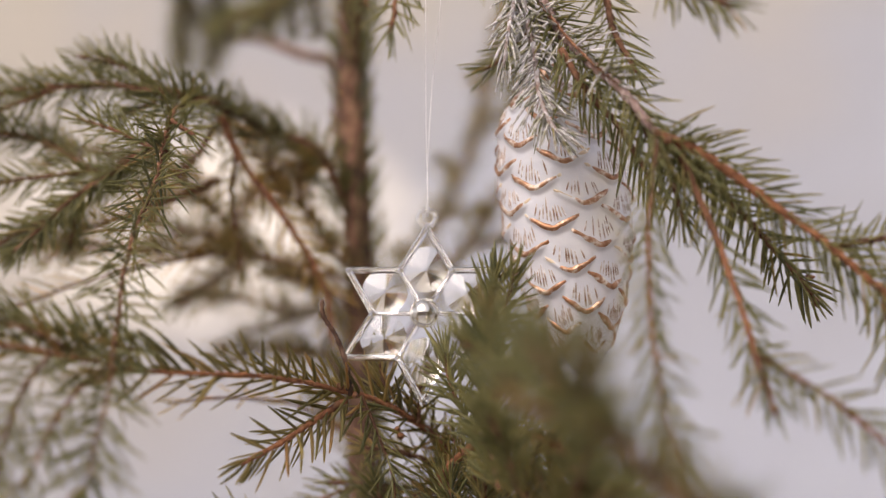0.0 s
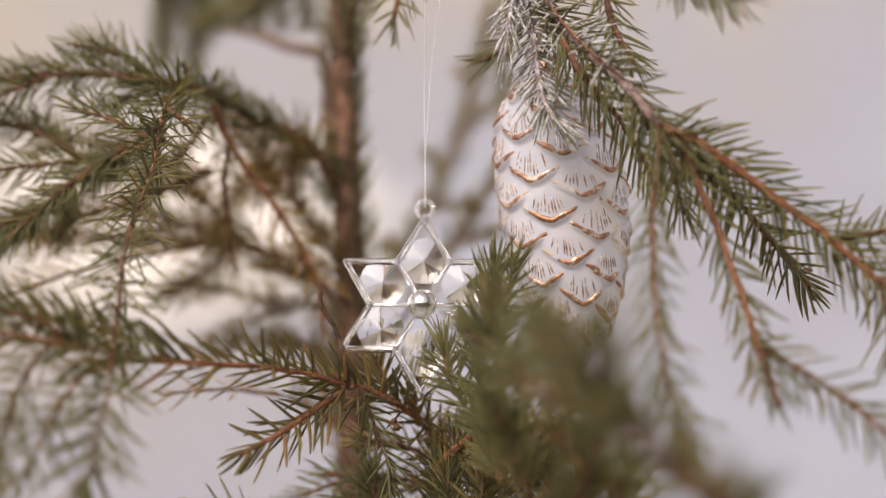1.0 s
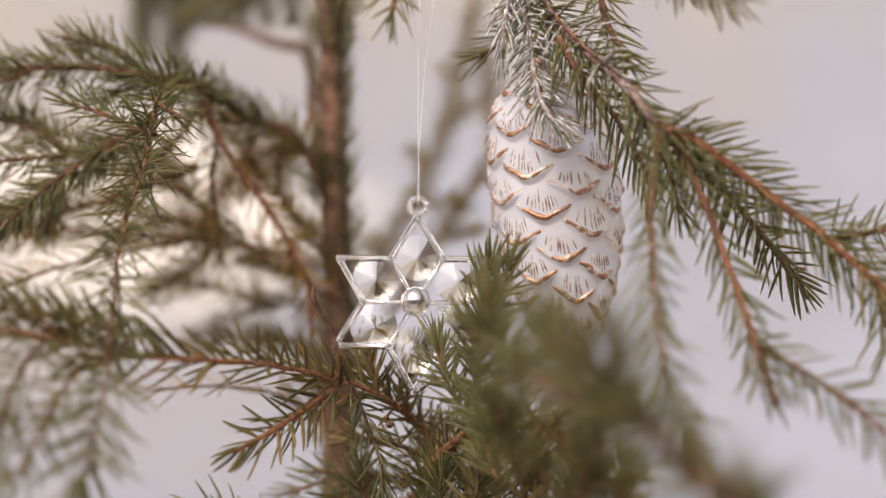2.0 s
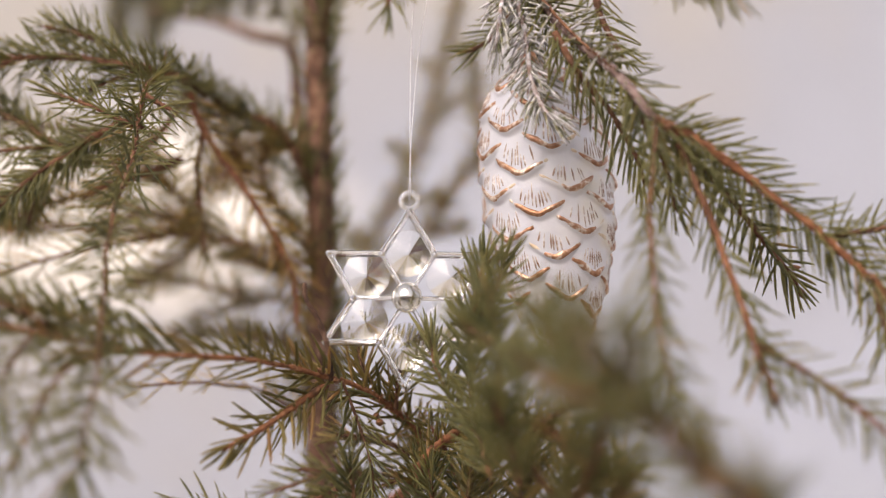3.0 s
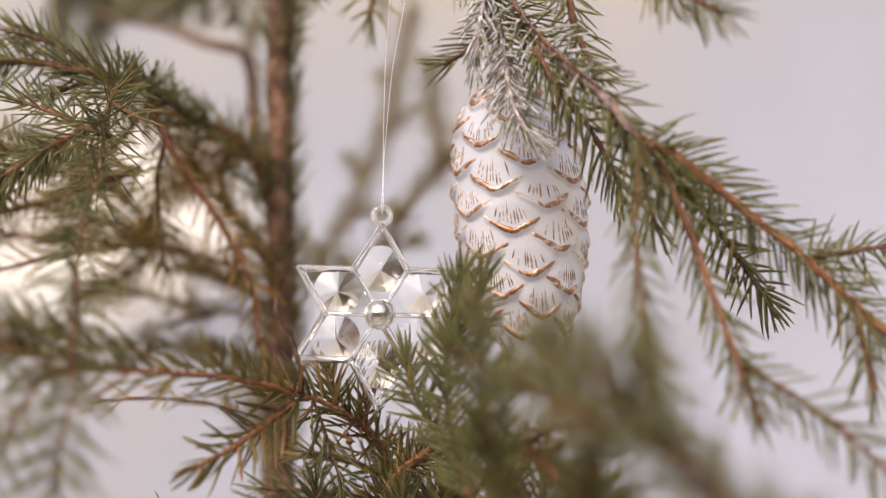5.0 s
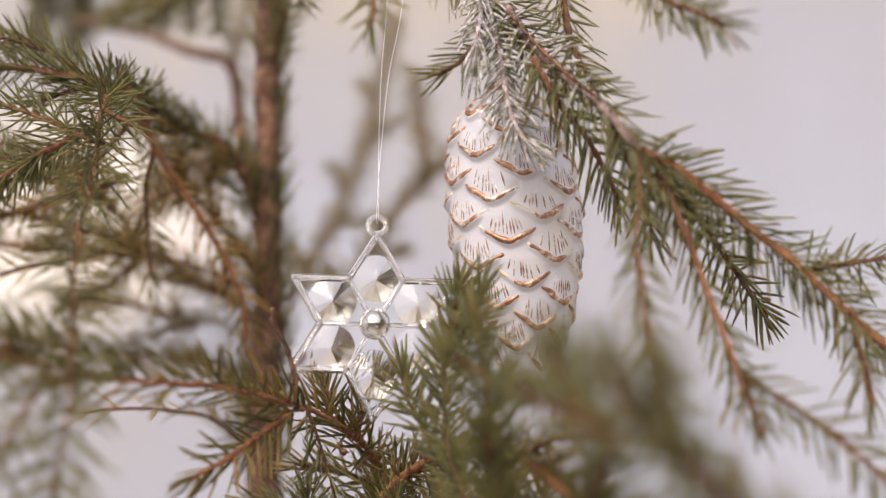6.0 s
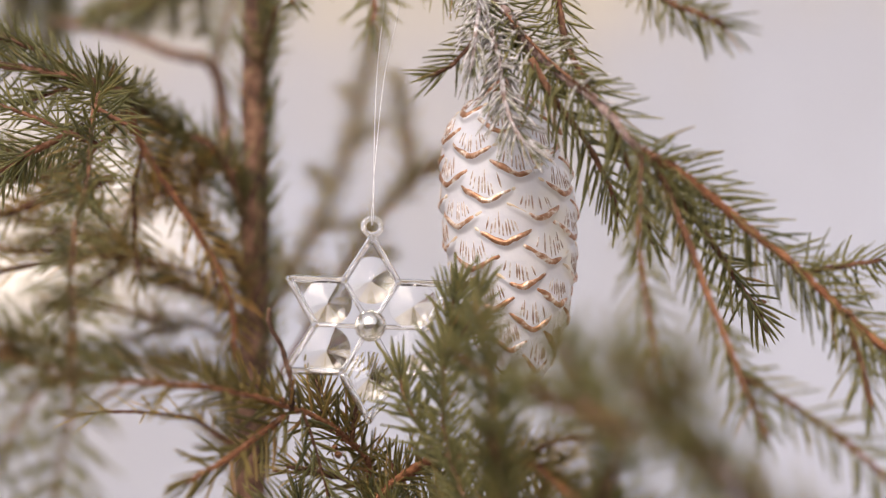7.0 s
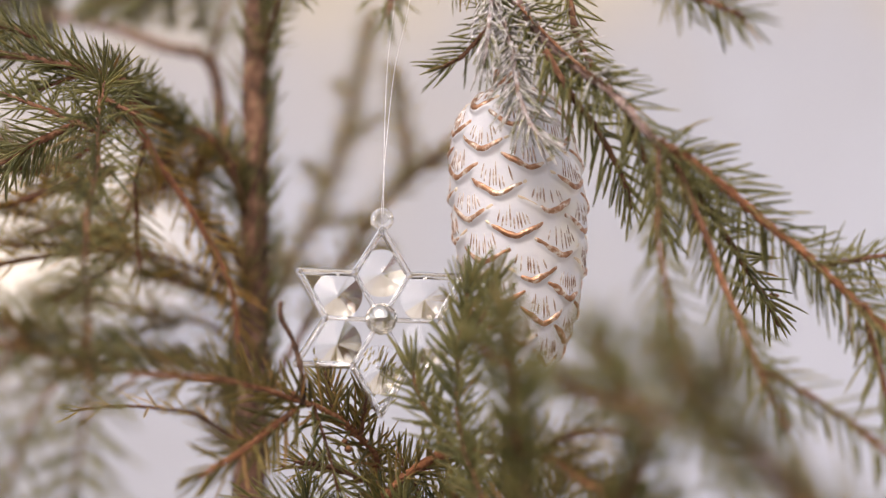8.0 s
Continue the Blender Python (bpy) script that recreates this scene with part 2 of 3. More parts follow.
def needle_shape(bend):
    """A four-sided needle one long and one wide, along z, bent towards x, with a blunt point."""
    verts, faces = [], []
    for z, w in NEEDLE_RINGS:
        for k in range(4):
            a = math.tau * k / 4
            verts.append((bend * z * z + 0.5 * w * math.cos(a), 0.38 * w * math.sin(a), z))
    for i in range(len(NEEDLE_RINGS) - 1):
        for k in range(4):
            a, b = 4 * i + k, 4 * i + (k + 1) % 4
            faces.append((a, b, b + 4, a + 4))
    top, last = len(verts), 4 * (len(NEEDLE_RINGS) - 1)
    verts.append((bend, 0, 1.0))
    faces += [(last + k, last + (k + 1) % 4, top) for k in range(4)]
    return verts, faces


rng = random.Random(7)

# ---- setting ----
bm = bmesh.new()
size = [-400, -120, -40, -15] + [x * 0.5 for x in range(-16, 17)] + [15, 40, 120, 400]
grid = [[bm.verts.new((x, y, 0.03 * noise.noise((x * 0.5, y * 0.5, 0)) * (abs(x) < 10 and abs(y) < 10))) for x in size] for y in size]
for r0, r1 in zip(grid, grid[1:]):
    for a, b, c, d in zip(r0, r0[1:], r1[1:], r1):
        bm.faces.new((a, b, c, d))
ground = part("ground", bm, EARTH, None, "unseen pale ground under the tree, coloured to bounce light up", smooth=True)
tagged(ground, "", "ground", "", "structure")

bm = bmesh.new()
bmesh.ops.create_cube(bm, size=1, matrix=Matrix.Translation((0, 3.15, 1.75)) @ Matrix.Diagonal((16, 0.3, 3.7, 1)))
bmesh.ops.bevel(bm, geom=bm.edges[:], offset=0.02, segments=2, affect="EDGES")
wall = part("wall_north", bm, PLASTER, None, "pale plastered house wall, a sunny glow painted into its colour")
tagged(wall, "", "wall", "", "structure")

# added wall behind the camera, unseen, to darken and warm reflections and bounced light
bm = bmesh.new()
bmesh.ops.create_cube(bm, size=1, matrix=Matrix.Translation((0, -4.6, 1.3)) @ Matrix.Diagonal((18, 0.3, 2.8, 1)))
bmesh.ops.bevel(bm, geom=bm.edges[:], offset=0.02, segments=2, affect="EDGES")
wall2 = part("unseen_wall_south", bm, TIMBER, None, "unseen brown wall behind the camera, added for its reflections")
tagged(wall2, "", "wall", "", "structure")

# ---- the spruce ----
tree = tagged(new("spruce_tree"), "young green spruce tree with reddish-brown twigs, partly frosted", "tree")
tree.location = (-0.03, 0.60, 0)
ROOT = Matrix.Translation(tree.location).inverted()


def tree_piece(name, verts, faces, mat, parent, label="", smooth=True):
    ob = piece(name, mesh_of(name, [ROOT @ Vector(v) for v in verts], faces, mat, smooth), parent, label)
    return ob


trunk_line = spline([(-0.026, 0.621, -0.05), (-0.030, 0.621, 0.45), (-0.036, 0.617, 0.95), (-0.0412, 0.615, 1.35), (-0.0432, 0.615, 1.415),
                     (-0.0457, 0.615, 1.484), (-0.0482, 0.616, 1.60), (-0.0472, 0.617, 1.78)], 0.006)
zs = [q.z for q in trunk_line]
trunk_radii = [0.021 - 0.0141 * min(1, (z + 0.05) / 1.4) - 0.0042 * max(0, (z - 1.35) / 0.43) for z in zs]
v, f = tube(trunk_line, trunk_radii, 14, 0.22)
trunk = tree_piece("trunk", v, f, BARK_OLD, tree, "slender grey-brown spruce trunk")

PIECES_LEFT = [300]


def leafage(curve, radii, parent, start, density, length, spread, droop, frost, pieces, keep=None, sparse=0.5, dry=False, thick=1.0):
    """Needles in a spiral along a twig, pointing towards its tip."""
    fr = frames_along(curve)
    along = [0.0]
    for a, b in zip(curve, curve[1:]):
        along.append(along[-1] + (b - a).length)
    total = along[-1]
    gap = 0.00066 / density
    s, turn, i = start * total, rng.random() * 6, 0
    verts, faces = [], []
    shape_v, shape_f = needle_shape(0.0)
    while s < total:
        while along[i + 1] < s:
            i += 1
        t = (s - along[i]) / max(1e-9, along[i + 1] - along[i])
        q = curve[i].lerp(curve[i + 1], t)
        tan, side, up = fr[i]
        turn += 2.39996 + rng.uniform(-0.3, 0.3)
        s += gap * rng.uniform(0.6, 1.4)
        radial = side * math.cos(turn) + up * math.sin(turn)
        if keep and not keep(radial):
            continue
        # the side turned away from the trunk is thinly set, so that the bark shows
        if radial.y < -0.45 and rng.random() < sparse:
            continue
        # needles on the lower side part to the left and right, those on top lean over the twig
        if radial.z < -0.5 and rng.random() < 0.5 and droop <= 0:
            continue
        near_tip = max(0.0, 1 - (total - s) / 0.012)
        a = radians(spread * (1 - 0.55 * near_tip) + rng.uniform(-11, 11))
        way = tan * math.cos(a) + radial * math.sin(a) + Vector((0, 0, -droop * rng.uniform(0.5, 1.2) * (1.0 if radial.z < 0.2 else 0.2)))
        way.normalize()
        size = length * 0.001 * rng.uniform(0.72, 1.12) * (1 - 0.25 * near_tip)
        wide = 0.00094 * thick * rng.uniform(0.8, 1.15) * (1.18 if frost else 1)
        x = (tan - way * tan.dot(way))
        x = x.normalized() if x.length > 1e-3 else way.orthogonal().normalized()
        y = way.cross(x)
        base = q + radial * radii[i] * 0.7
        bend = rng.uniform(-0.02, 0.16) * size
        if pieces and PIECES_LEFT[0] > 0:
            PIECES_LEFT[0] -= 1
            ob = piece("needle", NEEDLE_MESHES[rng.randrange(4)], parent)
            ob.matrix_basis = ROOT @ Matrix.Translation(base) @ Matrix((x, y, way)).transposed().to_4x4() @ Matrix.Diagonal((wide, wide, size, 1))
            continue
        k = len(verts)
        for vx, vy, vz in shape_v:
            verts.append(base + x * (vx * wide + bend * vz * vz) + y * (vy * wide) + way * (vz * size))
        faces += [tuple(k + j for j in face) for face in shape_f]
    if verts:
        ob = tree_piece("needles", verts, faces, NEEDLE_FROST if frost else NEEDLE_OLIVE if dry == 2 else NEEDLE_BACKLIT if dry else NEEDLE, parent,
                        "frosted white-coated spruce needles" if frost else "olive-brown spruce needles" if dry == 2 else "brownish inner spruce needles, backlit yellow put into their colour" if dry else "")
        tagged(ob, "", "", "", "stuff")


NEEDLE_MESHES = [mesh_of("needle", *needle_shape(b), NEEDLE_SINGLE) for b in (0.0, 0.6, 1.2, 1.8)]


def branch(points, base, tip, bare=0.0, density=1.0, length=15.2, spread=50, droop=0.0, frost=False, pieces=False, dry=False, sparse=0.5, shoots=0, reach=45, pegs=0.0, thick=1.0, bark=None):
    """A twig through points, radii in millimetres, with its needles. dry: True for the backlit-yellow needles, 2 for
    olive ones.
    """
    curve = spline(points, 0.0014)
    # small natural kinks
    off = rng.uniform(0, 50)
    for i, q in enumerate(curve):
        k = min(1, i / 12) * 0.0007
        q += Vector((noise.noise(q * 55 + Vector((off, 0, 0))), noise.noise(q * 55 + Vector((0, off, 9))), noise.noise(q * 55 + Vector((7, 0, off))))) * k
    m = len(curve) - 1
    radii = [0.001 * 0.8 * (base + (tip - base) * i / m) * (1 - 0.5 * max(0, (i - m + 2) / 2)) for i in range(m + 1)]
    v, f = tube(curve, radii, 9, 0.35)
    # leaf cushions left on the bark of the older part
    fr = frames_along(curve)
    turn = 0.0
    for i in range(2, int(pegs * m)):
        tan, side, up = fr[i]
        for _ in range(2):
            turn += 2.39996 + rng.uniform(-0.2, 0.2)
            w = side * math.cos(turn) + up * math.sin(turn)
            c = tan.cross(w)
            q, h, r = curve[i] + w * radii[i] * 0.8 + tan * rng.uniform(-0.0006, 0.0006), rng.uniform(0.0007, 0.0013), 0.00048
            k = len(v)
            v += [q - tan * r * 1.6, q + c * r, q + tan * r, q - c * r]
            v += [q + w * h + tan * 0.0007 + (d - q) * 0.45 for d in v[k:k + 4]]
            f += [(k + j, k + (j + 1) % 4, k + 4 + (j + 1) % 4, k + 4 + j) for j in range(4)] + [(k + 4, k + 5, k + 6, k + 7)]
    ob = tree_piece("branch", v, f, BARK_FROST if frost is True else bark if bark else BARK_OLD if base >= 4 else BARK, tree, "frosted twig" if frost is True else "")
    leafage(curve, radii, ob, bare, density, length, spread, droop, frost, pieces, None, sparse, dry, thick)
    # lateral shoots, left and right by turns, shorter towards the tip
    for k in range(shoots):
        t = max(bare, 0.12) + (0.92 - max(bare, 0.12)) * (k + rng.uniform(0.2, 0.8)) / shoots
        i = int(t * m)
        tan = fr[i][0]
        flat = tan.cross(Vector((0, 0, 1)))
        flat = flat.normalized() if flat.length > 0.2 else Vector((1, 0, 0))
        side = flat * (1 if k % 2 else -1) + Vector((0, 0, rng.uniform(-0.7, 0.35)))
        way = (tan * 0.75 + side.normalized() * 0.7).normalized()
        far = 0.001 * reach * rng.uniform(0.7, 1.15) * (1 - 0.5 * t)
        q = curve[i]
        branch([q, q + way * far * 0.5 + Vector((0, 0, -0.04 * far)), q + (way * 0.85 + tan * 0.15) * far + Vector((0, 0, -0.14 * far))],
               min(base, 1.2), 0.8, density=density * 0.9, length=length * 0.93, spread=spread, droop=droop, dry=dry)
    return ob


# needles on the upper trunk
top = [i for i, q in enumerate(trunk_line) if 1.30 < q.z < 1.76]
leafage([trunk_line[i] for i in top], [trunk_radii[i] for i in top], trunk, 0.0, 2.3, 17, 38, 0.0, False, False, lambda w: w.x > 0.1 or (w.x < -0.8 and w.z > -0.5 and rng.random() < 0.3))

branch([(-0.0402, 0.615, 1.535), (0.000, 0.535, 1.525), (0.0300, 0.4700, 1.4996), (0.0419, 0.4400, 1.4744), (0.0561, 0.4150, 1.4552), (0.0671, 0.3980, 1.4373)],
       2.7, 1.8, bare=0.1, density=1.4, sparse=0.6, droop=0.35, length=17.5, bark=BARK_GREY)
branch([(0.0668, 0.3982, 1.4376), (0.0802, 0.4030, 1.4328), (0.0968, 0.4020, 1.4209), (0.1148, 0.3990, 1.4068), (0.1316, 0.3940, 1.3919), (0.1473, 0.3880, 1.3769)],
       1.9, 1.4, density=1.4, sparse=0.6, droop=0.35, length=17.5, bark=BARK_RED)
branch([(0.0265, 0.4620, 1.5000), (0.0303, 0.4470, 1.4771), (0.0325, 0.4380, 1.4583), (0.0359, 0.4330, 1.4453), (0.0416, 0.4300, 1.4388)],
       1.5, 1.0, frost=True, density=1.5, spread=48)
branch([(0.0262, 0.4550, 1.4965), (0.0226, 0.4400, 1.4760), (0.0206, 0.4380, 1.4641)],
       1.2, 0.8, frost=True, spread=30, density=0.7)
branch([(0.0348, 0.4500, 1.4875), (0.0415, 0.4360, 1.4748), (0.0497, 0.4230, 1.4634), (0.0567, 0.4120, 1.4549)],
       0.7, 0.6, frost=2, density=0.7, spread=58)
branch([(0.0575, 0.4770, 1.5072), (0.0623, 0.4720, 1.4833), (0.0695, 0.4660, 1.4659)],
       1.8, 1.2)
branch([(0.0400, 0.4320, 1.4694), (0.0463, 0.4280, 1.4573), (0.0590, 0.4300, 1.4428), (0.0677, 0.4320, 1.4287), (0.0713, 0.4320, 1.4191)],
       1.5, 1.0, density=1.0, droop=0.5, length=16, thick=1.1)
branch([(0.0669, 0.3970, 1.4372), (0.0614, 0.3800, 1.4091), (0.0591, 0.3620, 1.3866), (0.0588, 0.3490, 1.3718), (0.0597, 0.3350, 1.3584), (0.0623, 0.3200, 1.3477)],
       0.8, 0.5, droop=0.5, density=0.75, sparse=0.2)
branch([(0.0747, 0.4020, 1.4315), (0.0809, 0.3980, 1.4146), (0.0875, 0.3930, 1.3957), (0.0907, 0.3800, 1.3775), (0.0934, 0.3626, 1.3583)],
       1.5, 1.1, droop=0.45, density=0.85)
branch([(0.0919, 0.3760, 1.3720), (0.0979, 0.3660, 1.3675), (0.1032, 0.3620, 1.3641), (0.1112, 0.3570, 1.3584), (0.1204, 0.3520, 1.3504), (0.1303, 0.3500, 1.3412)],
       1.2, 0.9, droop=0.5, density=0.7)
branch([(0.0697, 0.3980, 1.4356), (0.0845, 0.4120, 1.4259), (0.0970, 0.4200, 1.4144), (0.1168, 0.4330, 1.3959), (0.1255, 0.4375, 1.3857)],
       1.4, 1.1, droop=0.45, density=1.0, length=16.5, thick=1.3)
branch([(0.1199, 0.3980, 1.4024), (0.1340, 0.4040, 1.4050), (0.1537, 0.4100, 1.4081)],
       1.3, 1.0, droop=0.5, density=0.8)
branch([(0.1342, 0.3940, 1.3900), (0.1362, 0.3900, 1.3751), (0.1379, 0.3850, 1.3620)],
       1.3, 1.0, droop=0.5, density=0.8)
branch([(0.0609, 0.4100, 1.4474), (0.0729, 0.4180, 1.4281), (0.0796, 0.4200, 1.4099)],
       1.3, 0.9, droop=0.5, density=1.1, length=15.5)
branch([(0.045, 0.47, 1.55), (0.062, 0.42, 1.51), (0.0710, 0.3950, 1.4846), (0.0800, 0.3880, 1.4785), (0.0868, 0.3800, 1.4735)],
       1.4, 1.0, bare=0.5, droop=0.6)
branch([(0.0403, 0.4750, 1.4957), (0.0305, 0.4850, 1.4838), (0.0229, 0.4900, 1.4749), (0.0143, 0.4880, 1.4701)],
       1.3, 0.9, density=1.2)
branch([(-0.0412, 0.615, 1.575), (-0.012, 0.50, 1.56), (-0.003, 0.455, 1.535), (-0.0141, 0.4150, 1.4861), (-0.0145, 0.4080, 1.4768), (-0.0165, 0.4020, 1.4699)],
       1.9, 0.9, bare=0.72, droop=0.3, density=0.6)
branch([(-0.0452, 0.615, 1.418), (-0.0613, 0.6020, 1.4495), (-0.0798, 0.5980, 1.4564), (-0.0919, 0.5650, 1.4616), (-0.0992, 0.5300, 1.4642), (-0.1162, 0.5130, 1.4659), (-0.1419, 0.5230, 1.4700), (-0.1701, 0.5300, 1.4691), (-0.2070, 0.5400, 1.4672)],
       2.6, 1.3, density=1.5, shoots=3, sparse=0.3, length=17.5, thick=1.15)
branch([(-0.1105, 0.5150, 1.4654), (-0.1290, 0.5250, 1.4771), (-0.1469, 0.5350, 1.4857)],
       1.3, 0.9, density=1.0, shoots=1, reach=30)
branch([(-0.1036, 0.5200, 1.4626), (-0.1031, 0.4850, 1.4531), (-0.1001, 0.4480, 1.4269), (-0.0999, 0.4140, 1.4059), (-0.0964, 0.3850, 1.3841), (-0.0930, 0.3600, 1.3615), (-0.0941, 0.3500, 1.3472), (-0.0957, 0.3450, 1.3328)],
       1.2, 0.5, density=0.95, sparse=0.0, thick=1.15, spread=64, length=18.5)
branch([(-0.1011, 0.4750, 1.4383), (-0.1072, 0.4700, 1.4402), (-0.1238, 0.4850, 1.4472), (-0.1400, 0.4900, 1.4521)],
       1.2, 0.8, density=0.9, sparse=0.1, length=17)
branch([(-0.1026, 0.4800, 1.4516), (-0.0962, 0.4700, 1.4474), (-0.0894, 0.4620, 1.4436)],
       1.2, 0.9, density=0.8)
branch([(-0.1082, 0.5050, 1.4471), (-0.1205, 0.5000, 1.4389), (-0.1348, 0.5100, 1.4318), (-0.1558, 0.5200, 1.4189), (-0.1816, 0.5300, 1.4022)],
       1.8, 1.1, droop=0.5, shoots=3, reach=55, sparse=0.3, density=1.6)
branch([(-0.1299, 0.5150, 1.4269), (-0.1416, 0.5200, 1.4341), (-0.1608, 0.5300, 1.4448), (-0.1831, 0.5400, 1.4521), (-0.2085, 0.5500, 1.4579)],
       1.8, 1.1, shoots=4, density=1.5)
branch([(-0.1043, 0.5850, 1.4347), (-0.1207, 0.5700, 1.4253), (-0.1337, 0.5700, 1.4205), (-0.1473, 0.5750, 1.4166), (-0.1697, 0.5800, 1.4112)],
       2.4, 1.5, density=1.1, dry=True, shoots=1, reach=45)
branch([(-0.0432, 0.615, 1.262), (-0.004, 0.55, 1.295), (0.0005, 0.5000, 1.3250), (-0.0137, 0.4720, 1.3413), (-0.0261, 0.4570, 1.3496), (-0.0325, 0.4500, 1.3524), (-0.0429, 0.4370, 1.3563), (-0.0554, 0.4170, 1.3608), (-0.0677, 0.4040, 1.3635), (-0.0844, 0.3930, 1.3649), (-0.1027, 0.3800, 1.3693), (-0.1170, 0.3700, 1.3731), (-0.1344, 0.3600, 1.3774)],
       1.6, 0.75, bare=0.33, density=0.92, pieces=True, sparse=0.85, spread=46, pegs=0.55, thick=1.5, length=17, dry=2, bark=BARK_RED)
branch([(-0.0340, 0.4490, 1.3500), (-0.0433, 0.4400, 1.3444), (-0.0514, 0.4280, 1.3394), (-0.0595, 0.4200, 1.3354), (-0.0652, 0.4150, 1.3325)],
       1.5, 1.0, pieces=True, density=0.75, spread=50, thick=1.45, droop=0.3, length=16, dry=2, bark=BARK_RED)
branch([(-0.0956, 0.3850, 1.3680), (-0.1024, 0.3650, 1.3625), (-0.1071, 0.3520, 1.3523), (-0.1107, 0.3420, 1.3379)],
       0.9, 0.6, density=0.65, sparse=0.1)
branch([(-0.1052, 0.3800, 1.3693), (-0.1127, 0.3720, 1.3765), (-0.1228, 0.3680, 1.3809), (-0.1331, 0.3650, 1.3826)],
       0.9, 0.6, density=1.1, sparse=0.1)
branch([(-0.1127, 0.3720, 1.3724), (-0.1168, 0.3600, 1.3631), (-0.1189, 0.3500, 1.3487), (-0.1194, 0.3450, 1.3358)],
       0.9, 0.6, density=0.9, sparse=0.1)
branch([(-0.0195, 0.4650, 1.3453), (-0.0217, 0.4680, 1.3535), (-0.0235, 0.4700, 1.3616)],
       1.2, 0.9, density=1.2, length=13, thick=1.2, dry=2)
branch([(-0.0097, 0.4750, 1.3386), (-0.0085, 0.4720, 1.3510), (-0.0074, 0.4720, 1.3593)],
       1.2, 0.9, length=13, thick=1.2, dry=2)
branch([(-0.0287, 0.4520, 1.3512), (-0.0240, 0.4550, 1.3389), (-0.0193, 0.4600, 1.3241), (-0.0173, 0.4600, 1.3099)],
       0.7, 0.6, density=0.6, thick=1.2)
branch([(-0.0922, 0.3950, 1.3706), (-0.1081, 0.3900, 1.3762), (-0.1220, 0.3850, 1.3787), (-0.1388, 0.3800, 1.3827)],
       0.9, 0.7, density=1.2, sparse=0.1)
branch([(-0.0402, 0.615, 1.385), (-0.0928, 0.6000, 1.4006), (-0.1331, 0.5700, 1.3957), (-0.1579, 0.5600, 1.3885), (-0.1818, 0.5500, 1.3791), (-0.2061, 0.5500, 1.3718)],
       1.2, 0.9, density=0.5, dry=True)
branch([(-0.0431, 0.5700, 1.3209), (-0.0636, 0.5500, 1.3356), (-0.0789, 0.5400, 1.3396), (-0.0912, 0.5300, 1.3417), (-0.1114, 0.5200, 1.3403)],
       1.0, 0.7, density=0.25, dry=True)
branch([(-0.0382, 0.615, 1.255), (-0.0046, 0.5000, 1.3027), (-0.0001, 0.4650, 1.3206), (0.0032, 0.4600, 1.3266), (0.0119, 0.4480, 1.3351), (0.0229, 0.4300, 1.3401), (0.0333, 0.4000, 1.3430), (0.0398, 0.3600, 1.3392), (0.0448, 0.3300, 1.3357)],
       2.2, 1.4, bare=0.45, density=1.1, droop=-0.2, shoots=3, reach=30, pegs=0.55, dry=2, bark=BARK_RED)
branch([(0.0182, 0.4000, 1.3272), (0.0144, 0.4120, 1.3421), (0.0124, 0.4200, 1.3566), (0.0137, 0.4250, 1.3728), (0.0160, 0.4280, 1.3858), (0.0183, 0.4310, 1.3960)],
       0.9, 0.6, density=1.6, sparse=0.0, thick=1.15)
branch([(0.0115, 0.4180, 1.3422), (0.0032, 0.4300, 1.3555), (0.0003, 0.4380, 1.3681)],
       0.9, 0.6, density=1.2, sparse=0.0, thick=1.2)
branch([(0.0125, 0.4250, 1.3691), (0.0208, 0.4220, 1.3841), (0.0240, 0.4210, 1.3956)],
       0.9, 0.6, density=1.3, sparse=0.0)
branch([(0.0219, 0.3620, 1.3339), (0.0173, 0.3620, 1.3518), (0.0153, 0.3630, 1.3697), (0.0135, 0.3660, 1.3869)],
       0.9, 0.6, density=1.9, shoots=3, reach=24, sparse=0.0)
branch([(0.0294, 0.4150, 1.3365), (0.0358, 0.3950, 1.3465), (0.0396, 0.3700, 1.3532), (0.0464, 0.3500, 1.3552)],
       1.3, 0.9, density=0.7, dry=2)
branch([(0.0307, 0.4300, 1.3313), (0.0309, 0.4000, 1.3303), (0.0329, 0.3700, 1.3279)],
       1.3, 0.9, density=0.7, dry=2)
branch([(0.045, 0.36, 1.29), (0.0586, 0.2700, 1.3414), (0.0477, 0.2620, 1.3532), (0.0395, 0.2620, 1.3620), (0.0310, 0.2650, 1.3705), (0.0241, 0.2680, 1.3779), (0.0205, 0.2700, 1.3840)],
       4.0, 1.2, density=2.0, bare=0.4, shoots=3, reach=26)
branch([(0.0352, 0.2630, 1.3663), (0.0278, 0.2680, 1.3667), (0.0175, 0.2720, 1.3706), (0.0134, 0.2720, 1.3740)],
       1.2, 0.9, density=1.0)
branch([(0.0301, 0.2660, 1.3715), (0.0313, 0.2620, 1.3764), (0.0318, 0.2600, 1.3821)],
       1.2, 0.9, density=1.7)
branch([(0.028, 0.37, 1.30), (0.0375, 0.3200, 1.3549), (0.0280, 0.3120, 1.3688), (0.0230, 0.3100, 1.3778), (0.0218, 0.3100, 1.3829)],
       1.4, 0.9, density=1.8, bare=0.3, shoots=2, reach=26)
branch([(0.0288, 0.3120, 1.3662), (0.0191, 0.3160, 1.3695), (0.0148, 0.3180, 1.3732)],
       1.2, 0.9, density=0.6)
branch([(0.0192, 0.5000, 1.3057), (0.0061, 0.5000, 1.3142), (-0.0156, 0.4970, 1.3235), (-0.0314, 0.4900, 1.3271)],
       1.6, 1.0, density=0.9, shoots=2, dry=2)
